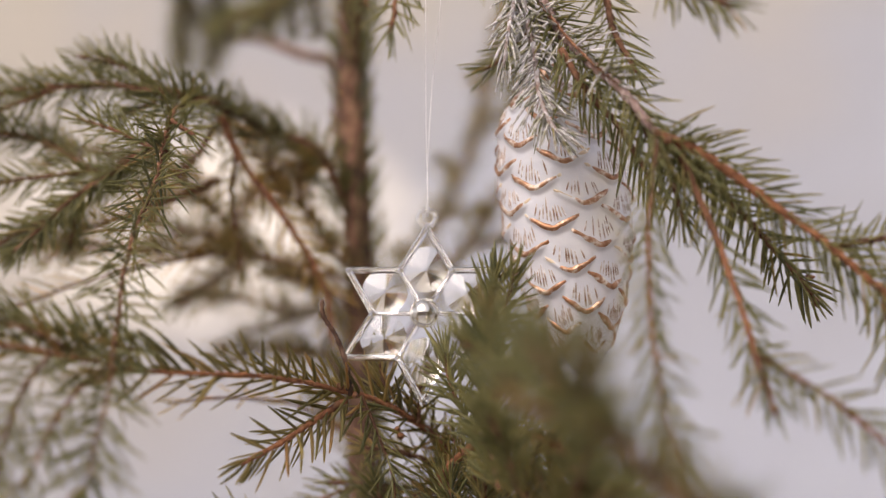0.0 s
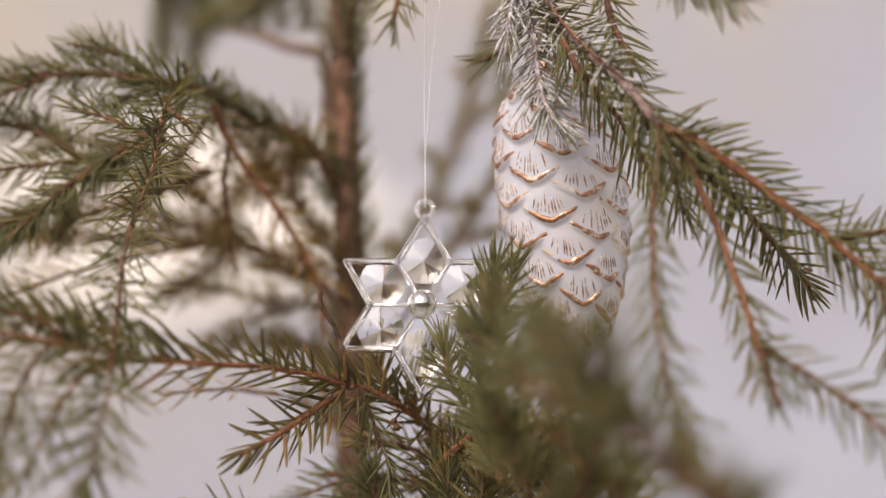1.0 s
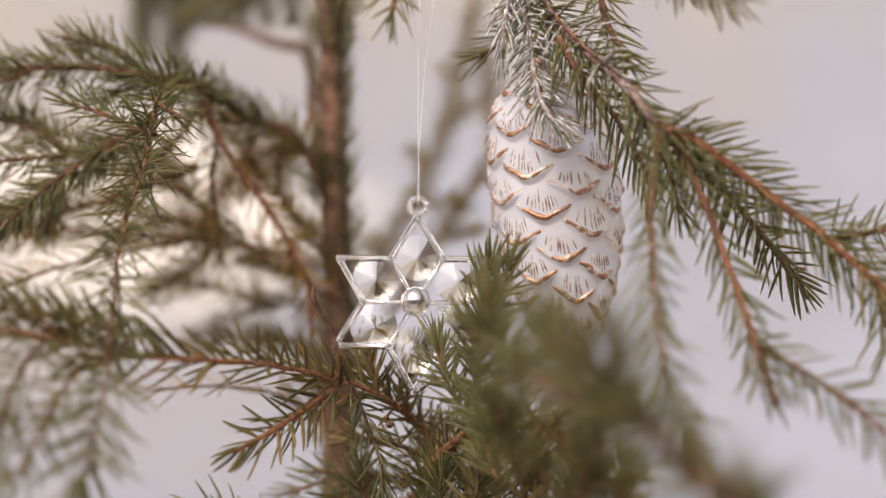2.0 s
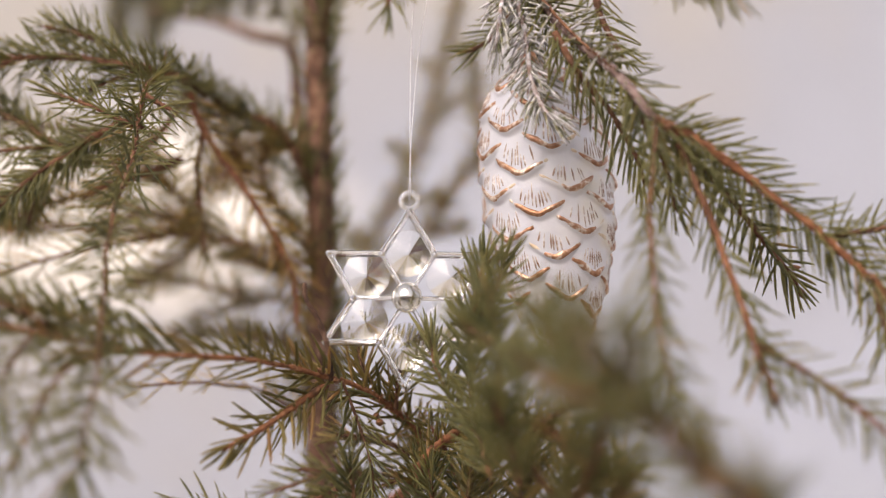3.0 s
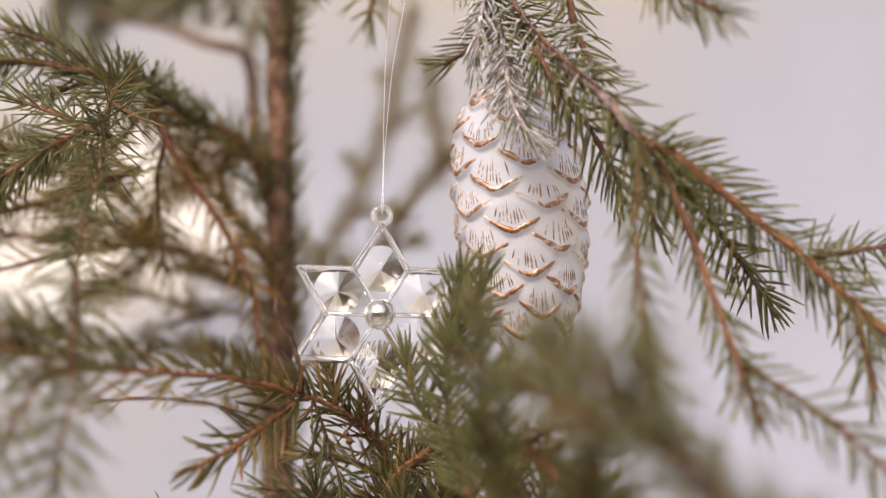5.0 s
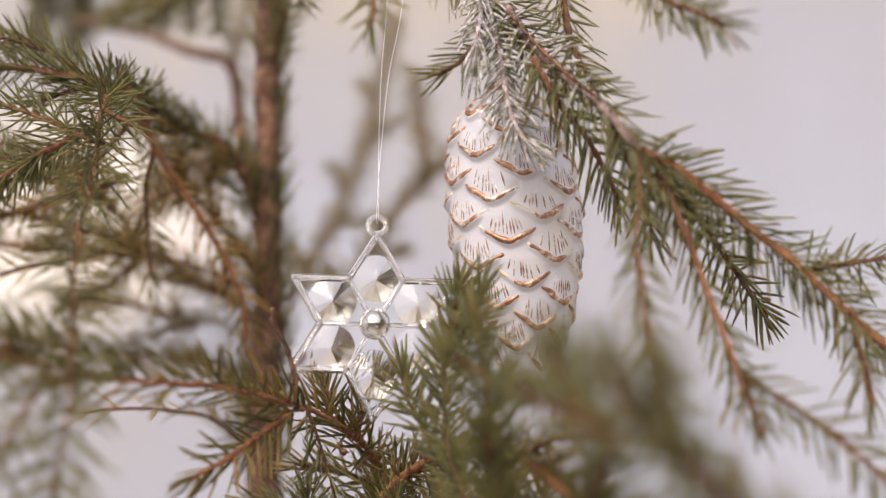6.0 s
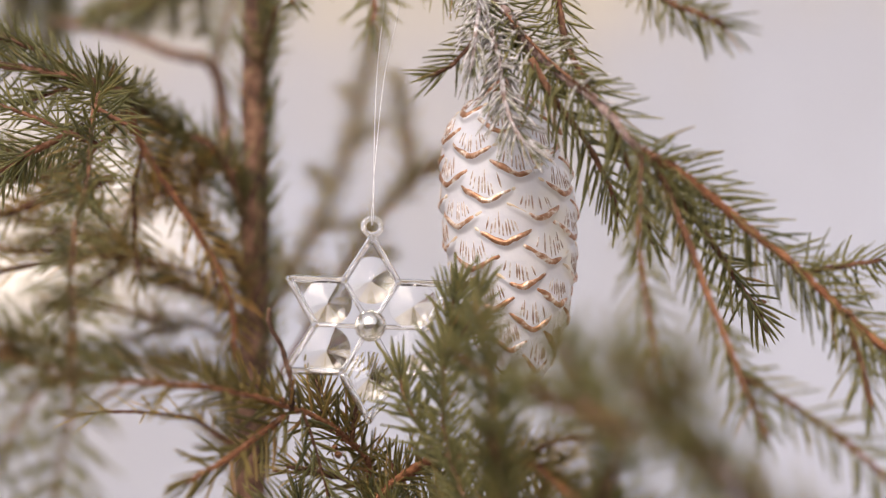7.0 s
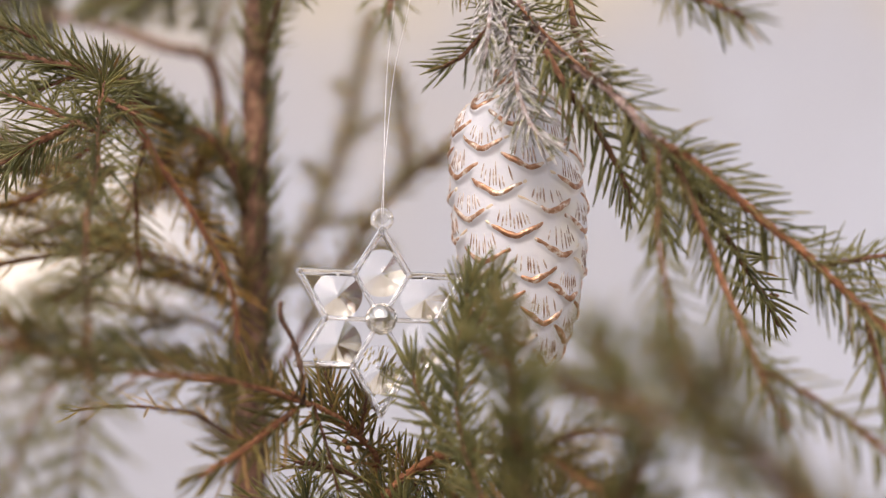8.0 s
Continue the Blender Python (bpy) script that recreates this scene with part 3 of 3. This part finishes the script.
branch([(0.0122, 0.5200, 1.2973), (-0.0103, 0.5200, 1.3061), (-0.0324, 0.5150, 1.3090), (-0.0474, 0.5100, 1.3098)],
       1.6, 1.0, density=0.8, shoots=4, reach=60)
branch([(-0.0526, 0.5000, 1.2798), (-0.0671, 0.4950, 1.2925), (-0.0791, 0.4900, 1.2988), (-0.0907, 0.4850, 1.3022)],
       1.4, 1.0, density=0.5)
for x, y, z, dx, h in ((-0.020, 0.500, 1.272, -0.006, 0.044), (-0.004, 0.485, 1.272, 0.004, 0.048), (0.006, 0.462, 1.276, -0.004, 0.046), (0.014, 0.475, 1.274, 0.006, 0.054),
                       (0.024, 0.445, 1.280, -0.003, 0.052), (0.033, 0.455, 1.278, 0.005, 0.056), (0.042, 0.430, 1.284, 0.004, 0.050), (0.012, 0.432, 1.282, 0.002, 0.046),
                       (0.029, 0.400, 1.290, -0.004, 0.046), (0.052, 0.410, 1.286, 0.006, 0.046)):
    branch([(x, y, z), (x + dx * 0.3, y - 0.004, z + h * 0.4), (x + dx, y - 0.010, z + h)],
           1.5, 0.9, density=1.5, sparse=0.1, thick=1.05, dry=2 if y < 0.44 else False)
branch([(0.0173, 0.4800, 1.3055), (0.0104, 0.4750, 1.3207), (0.0028, 0.4720, 1.3332)],
       1.4, 1.0, density=0.9, thick=1.2, dry=2)
branch([(-0.0392, 0.615, 1.345), (-0.0459, 0.6100, 1.3946), (-0.0681, 0.6250, 1.4187), (-0.0903, 0.6050, 1.4475), (-0.1026, 0.6000, 1.4607)],
       2.0, 1.0, density=0.95, shoots=3, dry=2)
branch([(-0.0597, 0.6200, 1.4101), (-0.0699, 0.6100, 1.4265), (-0.0670, 0.6000, 1.4440)],
       1.2, 0.9, dry=True, density=1.6)
branch([(-0.0783, 0.6170, 1.4319), (-0.0955, 0.6100, 1.4258), (-0.1014, 0.6000, 1.4074)],
       1.2, 0.9, dry=True, density=1.2)
branch([(-0.0402, 0.615, 1.362), (-0.0511, 0.6200, 1.3772), (-0.0739, 0.6400, 1.3902), (-0.0983, 0.6400, 1.4014), (-0.1237, 0.6300, 1.4114), (-0.1505, 0.6200, 1.4170)],
       2.2, 1.2, density=1.35, shoots=5, dry=2)
branch([(-0.0983, 0.6400, 1.4014), (-0.1127, 0.6300, 1.3890), (-0.1316, 0.6200, 1.3756)],
       1.4, 1.0, density=1.6, dry=2)
branch([(-0.0531, 0.6000, 1.4401), (-0.0646, 0.6200, 1.4482), (-0.0824, 0.6400, 1.4427), (-0.0924, 0.6500, 1.4263)],
       1.4, 1.0, density=1.6, dry=True, shoots=4, reach=30)
branch([(-0.0382, 0.615, 1.30), (-0.0523, 0.6600, 1.3602), (-0.0821, 0.6800, 1.3701), (-0.1121, 0.6900, 1.3758), (-0.1484, 0.7000, 1.3783)],
       1.6, 1.0, density=1.25, shoots=5, dry=2)
branch([(-0.0372, 0.615, 1.285), (-0.0566, 0.6400, 1.3436), (-0.0856, 0.6600, 1.3526), (-0.1188, 0.6600, 1.3521)],
       1.6, 1.0, density=1.2, shoots=5, dry=2)
branch([(-0.0983, 0.6400, 1.4014), (-0.1250, 0.6300, 1.4330), (-0.1560, 0.6250, 1.4480), (-0.1900, 0.6200, 1.4540)],
       2.0, 1.2, density=1.0, shoots=3, dry=2)
branch([(-0.1050, 0.6400, 1.4030), (-0.1400, 0.6350, 1.4020), (-0.1750, 0.6300, 1.4050), (-0.2050, 0.6300, 1.4020)],
       2.0, 1.2, density=1.0, shoots=3, dry=2)
# reddish stem that hangs from the upper branch towards the trunk, its thin needles coloured as backlit
branch([(-0.0960, 0.5500, 1.4600), (-0.0900, 0.5520, 1.4440), (-0.0740, 0.5560, 1.4215), (-0.0600, 0.5600, 1.4000), (-0.0520, 0.5620, 1.3820), (-0.0500, 0.5640, 1.3600)],
       2.0, 1.2, density=0.8, dry=True, shoots=1, reach=30, sparse=0.7, bark=BARK_RED)
branch([(-0.0900, 0.5520, 1.4440), (-0.0935, 0.5600, 1.4280), (-0.0925, 0.5650, 1.4100), (-0.0900, 0.5700, 1.3900)],
       1.4, 0.9, density=0.8, dry=2, sparse=0.6)
branch([(-0.0960, 0.5500, 1.4600), (-0.1130, 0.5700, 1.4420), (-0.1330, 0.5850, 1.4330), (-0.1560, 0.5950, 1.4300)],
       1.8, 1.0, density=1.0, dry=2, shoots=2, reach=36)
branch([(-0.0402, 0.615, 1.33), (0.0041, 0.6900, 1.3965), (0.0203, 0.7100, 1.4212), (0.0413, 0.7100, 1.4471), (0.0672, 0.7000, 1.4668)],
       2.2, 1.1, bare=0.3, density=1.4, shoots=4, dry=2)
branch([(0.0414, 0.7100, 1.4450), (0.0399, 0.7200, 1.4749), (0.0336, 0.7300, 1.5069)],
       1.2, 0.9, density=1.4, dry=2)
branch([(-0.0412, 0.617, 1.36), (-0.0213, 0.7000, 1.3954), (-0.0034, 0.7500, 1.4278), (0.0122, 0.7900, 1.4640), (0.0283, 0.8300, 1.5253), (0.0347, 0.8400, 1.5598)],
       1.8, 1.0, bare=0.2, density=1.4, shoots=5, dry=2)
branch([(-0.0452, 0.615, 1.42), (-0.0580, 0.6800, 1.4645), (-0.0656, 0.7400, 1.5077), (-0.0925, 0.8000, 1.5247), (-0.1253, 0.8500, 1.5422), (-0.1780, 0.9200, 1.5608)],
       4.4, 3.4, bare=0.95, density=0.5)
branch([(-0.0656, 0.7400, 1.5077), (-0.0611, 0.7400, 1.5297), (-0.0533, 0.7400, 1.5614)],
       1.4, 1.0, density=0.9)
# two dense boughs added as stand-in for a dark post-like shape far behind
branch([(-0.0472, 0.617, 1.62), (-0.10, 0.80, 1.66), (-0.2026, 1.0000, 1.6379), (-0.2200, 1.0500, 1.6035), (-0.2255, 1.0600, 1.5564)],
       5.0, 3.0, bare=0.5, density=3.0, length=20, spread=45, shoots=6, reach=45)
branch([(-0.0472, 0.617, 1.64), (-0.09, 0.80, 1.69), (-0.1761, 1.0000, 1.6378), (-0.1922, 1.0500, 1.6034), (-0.2002, 1.0600, 1.5540)],
       5.0, 3.0, bare=0.5, density=3.0, length=20, spread=45, shoots=6, reach=45)
branch([(-0.0462, 0.615, 1.56), (-0.0676, 0.6600, 1.5427), (-0.0937, 0.7000, 1.5359), (-0.1222, 0.7400, 1.5372)],
       1.8, 1.0, density=1.5, bare=0.3, shoots=7, reach=60)
branch([(-0.0442, 0.615, 1.49), (-0.0362, 0.5600, 1.5136), (-0.0327, 0.5400, 1.5038)],
       1.3, 0.9, density=1.0)


# bare side twig with dry leaf scars
twig_line = spline([(-0.0326, 0.4490, 1.3515), (-0.0330, 0.4465, 1.3600), (-0.0362, 0.4440, 1.3712), (-0.0410, 0.4420, 1.3795), (-0.0414, 0.4410, 1.3850)], 0.0008)
v, f = tube(twig_line, [0.00095 - 0.00033 * i / len(twig_line) + (0.00020 if i % 3 == 0 else 0) for i in range(len(twig_line))], 8, 0.5)
tree_piece("bare_twig", v, f, BARK_OLD, tree, "dry brown needleless twig")


def bud(q, way, size, parent):
    """A pointed bud of overlapping scales."""
    way = Vector(way).normalized()
    size *= 0.85
    s = way.orthogonal().normalized()
    u = way.cross(s)
    verts, faces = [], []
    prof = ((0, 0.5), (0.12, 0.85), (0.2, 0.78), (0.34, 0.95), (0.42, 0.84), (0.58, 0.8), (0.64, 0.66), (0.82, 0.45), (1.0, 0.05))
    for z, r in prof:
        for k in range(9):
            a = math.tau * k / 9 + z * 2
            g = 1 + 0.1 * (k % 2)
            verts.append(Vector(q) + way * z * size + (s * math.cos(a) + u * math.sin(a)) * r * g * size * 0.36)
    for i in range(len(prof) - 1):
        for k in range(9):
            a, b = 9 * i + k, 9 * i + (k + 1) % 9
            faces.append((a, b, b + 9, a + 9))
    tree_piece("bud", verts, faces, BUD, parent, "small brown leaf bud")


bud((0.1255, 0.4375, 1.3857), (0.5, 0, -1), 0.0045, tree)
bud((0.1223, 0.4360, 1.3926), (0.8, -0.4, 0.1), 0.004, tree)
bud((0.1236, 0.4360, 1.3899), (-0.2, -0.6, -0.8), 0.0036, tree)
bud((-0.0349, 0.4460, 1.3546), (-0.5, -0.8, 0.4), 0.0042, tree)
bud((-0.0361, 0.4460, 1.3495), (-0.6, -0.6, -0.6), 0.004, tree)
bud((-0.0308, 0.4480, 1.3516), (0.2, -1, 0.1), 0.0038, tree)
bud((0.0689, 0.3930, 1.4351), (0.3, -1, 0.2), 0.0045, tree)
bud((0.0663, 0.3930, 1.4372), (-0.3, -1, 0.3), 0.0038, tree)
bud((0.0934, 0.3626, 1.3586), (0.3, 0, -1), 0.0045, tree)
bud((0.1322, 0.3920, 1.3912), (0.2, -1, -0.2), 0.004, tree)
bud((-0.0151, 0.4620, 1.3356), (-0.3, -1, 0.1), 0.0045, tree)
bud((-0.0170, 0.4630, 1.3373), (0.3, -1, 0.5), 0.004, tree)

# ---- glass star ----
star = tagged(new("glass_star_ornament"), "clear cut-crystal star ornament with moulded clear bars, hanging on thread", "ornament")
star.matrix_world = pose(-0.0066, 0.4572, 1.3796, -19, 0, -3)
R, INNER = 0.0323, 0.0323 / math.sqrt(3)


def on_star(radius, degrees, y=0.0):
    return Vector((radius * math.cos(radians(degrees)), y, radius * math.sin(radians(degrees))))


def rod(a, b, r, name="rod"):
    """A clear bar of rounded square section, swelling a little at its ends."""
    ax = (b - a).normalized()
    side = ax.cross(Vector((0, 1, 0))).normalized()
    verts, faces = [], []
    for i in range(11):
        q = a.lerp(b, i / 10)
        g = r * (1 + 0.07 * noise.noise(q * 260) + (0.10 if i in (0, 10) else 0))
        for cs, cy in ((1, 0.55), (0.55, 1), (-0.55, 1), (-1, 0.55), (-1, -0.55), (-0.55, -1), (0.55, -1), (1, -0.55)):
            verts.append(q + side * (cs * g) + Vector((0, cy * g * 0.9, 0)))
    for i in range(10):
        for k in range(8):
            c, d = 8 * i + k, 8 * i + (k + 1) % 8
            faces.append((c, d, d + 8, c + 8))
    faces += [tuple(range(8))[::-1], tuple(range(80, 88))]
    piece(name, mesh_of(name, verts, faces, ROD, smooth=False), star)


for k in range(6):
    inner, tip = on_star(INNER, 60 * k), on_star(R, 60 * k + 30)
    nxt = on_star(INNER, 60 * k + 60)
    rod(on_star(0.0052, 60 * k), on_star(INNER - 0.0011, 60 * k), 0.00074)
    out_a, out_b = (tip - inner).normalized() * 0.0009, (tip - nxt).normalized() * 0.0009
    rod(inner + out_a, tip - out_a, 0.00108)
    rod(tip - out_b, nxt + out_b, 0.00108)
    # moulded joint at the inner corner and at the tip
    for q, r in ((inner, 0.00125), (tip, 0.00118)):
        bm = bmesh.new()
        bmesh.ops.create_uvsphere(bm, u_segments=10, v_segments=7, radius=r, matrix=Matrix.Translation(q))
        part("joint_bead", bm, ROD, star, smooth=True)


def crystal(angle, twist, tilt):
    """A round cut stone: eight facets rising to a point behind, a lower crown of eight, turned half a step, in front."""
    bm = bmesh.new()
    n, r, deep, crown = 32, 0.0083, 0.0037, 0.0012
    rim, back = [], []
    for k in range(n):
        a = math.tau * k / n
        level = deep * (1 - 0.98 * math.cos(-math.tau / 16 + (k % 4) / 4 * math.tau / 8))
        low = crown * (1 - 0.98 * math.cos(-math.tau / 16 + ((k + 2) % 4) / 4 * math.tau / 8))
        rim.append(bm.verts.new((r * math.cos(a), -0.0009 - low, r * math.sin(a))))
        back.append(bm.verts.new((r * math.cos(a), -0.0005 + level, r * math.sin(a))))
    peak, front = bm.verts.new((0, -0.0005 + deep, 0)), bm.verts.new((0, -0.0009 - crown, 0))
    for k in range(n):
        j = (k + 1) % n
        bm.faces.new((rim[k], rim[j], back[j], back[k]))
    for k in range(8):
        bm.faces.new([peak] + [back[(4 * k + j) % n] for j in range(5)])
        bm.faces.new([front] + [rim[(4 * k + 2 + j) % n] for j in range(5)])
    bmesh.ops.recalc_face_normals(bm, faces=bm.faces[:])
    m = (Matrix.Translation(on_star(R * 0.525, angle, 0.0017)) @ Matrix.Rotation(radians(twist), 4, "Y")
         @ Matrix.Rotation(radians(tilt), 4, "X"))
    bmesh.ops.transform(bm, matrix=m, verts=bm.verts[:])
    part("crystal", bm, CRYSTAL, star, "round faceted clear crystal")


for k, (twist, tilt) in enumerate(((8, 5), (-14, 7), (3, 6), (19, 9), (-6, 4), (12, 8))):
    crystal(60 * k + 30, twist, tilt)

bm = bmesh.new()
bmesh.ops.create_uvsphere(bm, u_segments=28, v_segments=18, radius=0.0054, matrix=Matrix.Translation((0, -0.0008, 0)))
part("centre_ball", bm, SILVER, star, "clear and silvered centre ball", smooth=True)

ring_line = [on_star(R + 0.0040, 90) + Vector((0.0031 * math.cos(math.tau * i / 28), 0, 0.0031 * math.sin(math.tau * i / 28))) for i in range(29)]
v, f = tube(ring_line, [0.0010] * 29, 10)
piece("hanging_ring", mesh_of("hanging_ring", v, f, MILKY), star, "milky clear hanging ring")

# thread: two strands from the ring up to the twig above, twisted below
ring_top = star.matrix_world @ on_star(R + 0.0062, 90)
back = star.matrix_world.inverted()
for side in (-1, 1):
    q = [ring_top + Vector((0.0002 * side, 0, -0.0016)), ring_top + Vector((0.0003 * side, 0, 0.004)), ring_top + Vector((-0.0002 * side, 0, 0.010)),
         ring_top + Vector((0.0003 * side, 0, 0.022)), ring_top + Vector((0.0013 * side + 0.0008, -0.001, 0.050)),
         Vector((-0.0035 + 0.0027 * side, 0.4585, 1.4916)), Vector((-0.0028 + 0.0036 * side, 0.4570, 1.536))]
    line = spline([back @ w for w in q], 0.003)
    v, f = tube(line, [0.00011] * len(line), 6)
    piece("thread", mesh_of("thread", v, f, THREAD), star, "thin white nylon thread")

# ---- glass cone ----
cone = tagged(new("glass_cone_ornament"), "pearl-white glass fir cone ornament with copper-gilt scale edges", "ornament")
top, low = Vector((0.0395, 0.4815, 1.4650)), Vector((0.0530, 0.4790, 1.3560))
L = (low - top).length
zax = (top - low).normalized()
yax = Vector((0, 1, 0))
yax = (yax - zax * yax.dot(zax)).normalized()
xax = yax.cross(zax)
cone.matrix_world = Matrix.Translation(top) @ Matrix((xax, yax, zax)).transposed().to_4x4()
PROFILE = ((0, 0.0040), (0.03, 0.0110), (0.08, 0.0170), (0.16, 0.0203), (0.28, 0.0222), (0.42, 0.0228), (0.56, 0.0216), (0.70, 0.0184),
           (0.82, 0.0140), (0.92, 0.0085), (0.98, 0.0040), (1.0, 0.0012))
# the scales stand on a slanting lattice: a step sideways and a step down, in turns (radians) and heights (parts of the length)
SIDE, DOWN = (0.7283, 0.0695), (0.20, 0.139)
START = (-0.33, 0.512)
HALF, DEEP, SKEW = 0.455, 0.050, 0.012


def cone_radius(w):
    w = min(1, max(0, w))
    for (a, ra), (b, rb) in zip(PROFILE, PROFILE[1:]):
        if w <= b:
            t = (w - a) / (b - a)
            return ra + (rb - ra) * t
    return 0.001


def scale_edge(row, col, theta):
    """How far down the edge of a scale reaches at an angle, and the place across the scale, -1 to 1."""
    u = (theta - START[0] - SIDE[0] * col - DOWN[0] * row) / HALF
    wob = 0.008 * noise.noise((col * 3.1, row * 2.7, 0.5)) + 0.004 * noise.noise((col * 3.1, row * 2.7, u * 1.6))
    round_tip = math.sqrt(u * u + 0.03) - 0.173
    return START[1] + SIDE[1] * col + DOWN[1] * row + wob - DEEP * round_tip * 1.15 + SKEW * u, u


def skin(theta, w):
    """Radius of the moulded glass: each scale overlaps those below and swells towards its edge."""
    best, best_u, above = 9.0, 0.0, 9.0
    above_u = 0.0
    for row in range(-7, 9):
        mid = (theta - START[0] - DOWN[0] * row) / SIDE[0]
        for col in (math.floor(mid), math.floor(mid) + 1):
            edge, u = scale_edge(row, col, theta)
            if abs(u) > 1:
                continue
            if 0 <= edge - w < best:
                best, best_u = edge - w, u
            if 0 < w - edge < above:
                above, above_u = w - edge, u
    t = max(0.0, 1 - best / 0.15)
    lift = 0.0016 * t ** 1.5 * (1 - best_u ** 4)
    # the glass runs down in a soft hollow from the edge above
    step = above / 0.026
    if step < 1:
        lift = max(lift, 0.0016 * (1 - above_u ** 4) * (1 - step) ** 2)
    return cone_radius(w) + 0.0008 + lift * min(1, 6 * (1 - w)) * min(1, 8 * w + 0.2)


def cone_point(theta, w, lift=0.0):
    r = skin(theta, w) + lift
    return Vector((r * math.sin(theta), -r * math.cos(theta), -w * L))


NT, NW = 196, 230
verts = [cone_point(math.tau * a / NT - math.pi, i / NW) for i in range(NW + 1) for a in range(NT)]
faces = [(i * NT + a, i * NT + (a + 1) % NT, (i + 1) * NT + (a + 1) % NT, (i + 1) * NT + a)[::-1] for i in range(NW) for a in range(NT)]
faces.append(tuple(range(NT)))
faces.append(tuple(range(NW * NT, (NW + 1) * NT))[::-1])
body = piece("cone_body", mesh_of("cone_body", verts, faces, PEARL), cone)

crng = random.Random(3)
etched_v, etched_f = [], []
for row in range(-7, 9):
    for col in range(-9, 10):
        mid = START[0] + SIDE[0] * col + DOWN[0] * row
        low_edge = scale_edge(row, col, mid)[0]
        if abs(mid) > math.pi or not 0.04 < low_edge < 0.985:
            continue
        # gilt line along the scale's edge: strong on one arm, thin, pale or broken on the other
        strong = -1 if crng.random() < 0.6 else 1
        cut_at = crng.uniform(0.3, 1.2)
        for arm, mat, label in ((0, GILT, "copper-gilt painted scale edge"), (1, GILT_PALE, "worn cream-gilt scale edge")):
            u0, u1 = (-0.95, min(cut_at, 0.95)) if arm == 0 else (cut_at + 0.02, 0.97)
            if arm and cut_at > 0.8:
                continue
            line, radii = [], []
            for i in range(19):
                u = (u0 + (u1 - u0) * i / 18) * -strong
                th = mid + u * HALF
                edge = scale_edge(row, col, th)[0]
                rag = noise.noise((u * 5, row * 3.0, col * 5.0))
                line.append(cone_point(th, edge - 0.010 + 0.003 * rag, -0.00066 + 0.00012 * rag))
                ends = math.sin(math.pi * (0.05 + 0.9 * i / 18)) ** 0.5
                radii.append((0.00042 + 0.00088 * ends * max(0.2, 0.85 + 0.5 * noise.noise((row * 5 + u * 2.5, col * 7.0, 1.0)))) * min(1, 8 * (1.02 - edge)) * (0.75 if arm else 1.1))
            v, f = tube(line, radii, 7)
            piece("gilt_edge", mesh_of("gilt_edge", v, f, mat), body, label)
        # short etched strokes fanning over the middle of the scale
        for j in range(9):
            u = -0.52 + 1.04 * j / 8 + crng.uniform(-0.03, 0.03)
            th = mid + u * HALF
            edge = scale_edge(row, col, th)[0]
            if crng.random() < 0.12:
                continue
            ln = 0.072 * (1.0 - 0.6 * abs(u)) * crng.uniform(0.55, 1.1)
            s0 = edge - 0.022 - 0.014 * crng.random()
            q = [cone_point(th - 0.10 * u * i / 5, s0 - ln * i / 5, -0.00008 + 0.00006 * noise.noise((u * 9, i * 0.9, col + row * 3.3))) for i in range(6)]
            v, f = tube(q, [0.00020, 0.00032, 0.00036, 0.00033, 0.00025, 0.00012], 5)
            etched_f += [tuple(len(etched_v) + x for x in face) for face in f]
            etched_v += v
tagged(piece("etched_pattern", mesh_of("etched_pattern", etched_v, etched_f, ETCH), body, "fine etched copper strokes on the scales"), kind="stuff")

cap_line = [Vector((0, 0, z)) for z in (-0.001, 0.002, 0.006, 0.0065)]
v, f = tube(cap_line, [0.0052, 0.0050, 0.0046, 0.001], 20)
piece("cap", mesh_of("cap", v, f, GILT), cone, "copper-coloured metal cap")
back = cone.matrix_world.inverted()
for side in (-1, 1):
    line = spline([Vector((0.0008 * side, 0, 0.006)), Vector((0.002 * side, 0, 0.012)), back @ Vector((0.0385 + 0.0012 * side, 0.472, 1.492)),
                   back @ Vector((0.0370 + 0.001 * side, 0.462, 1.503))], 0.002)
    v, f = tube(line, [0.0002] * len(line), 6)
    piece("thread", mesh_of("thread", v, f, THREAD), cone, "thin white hanging thread")
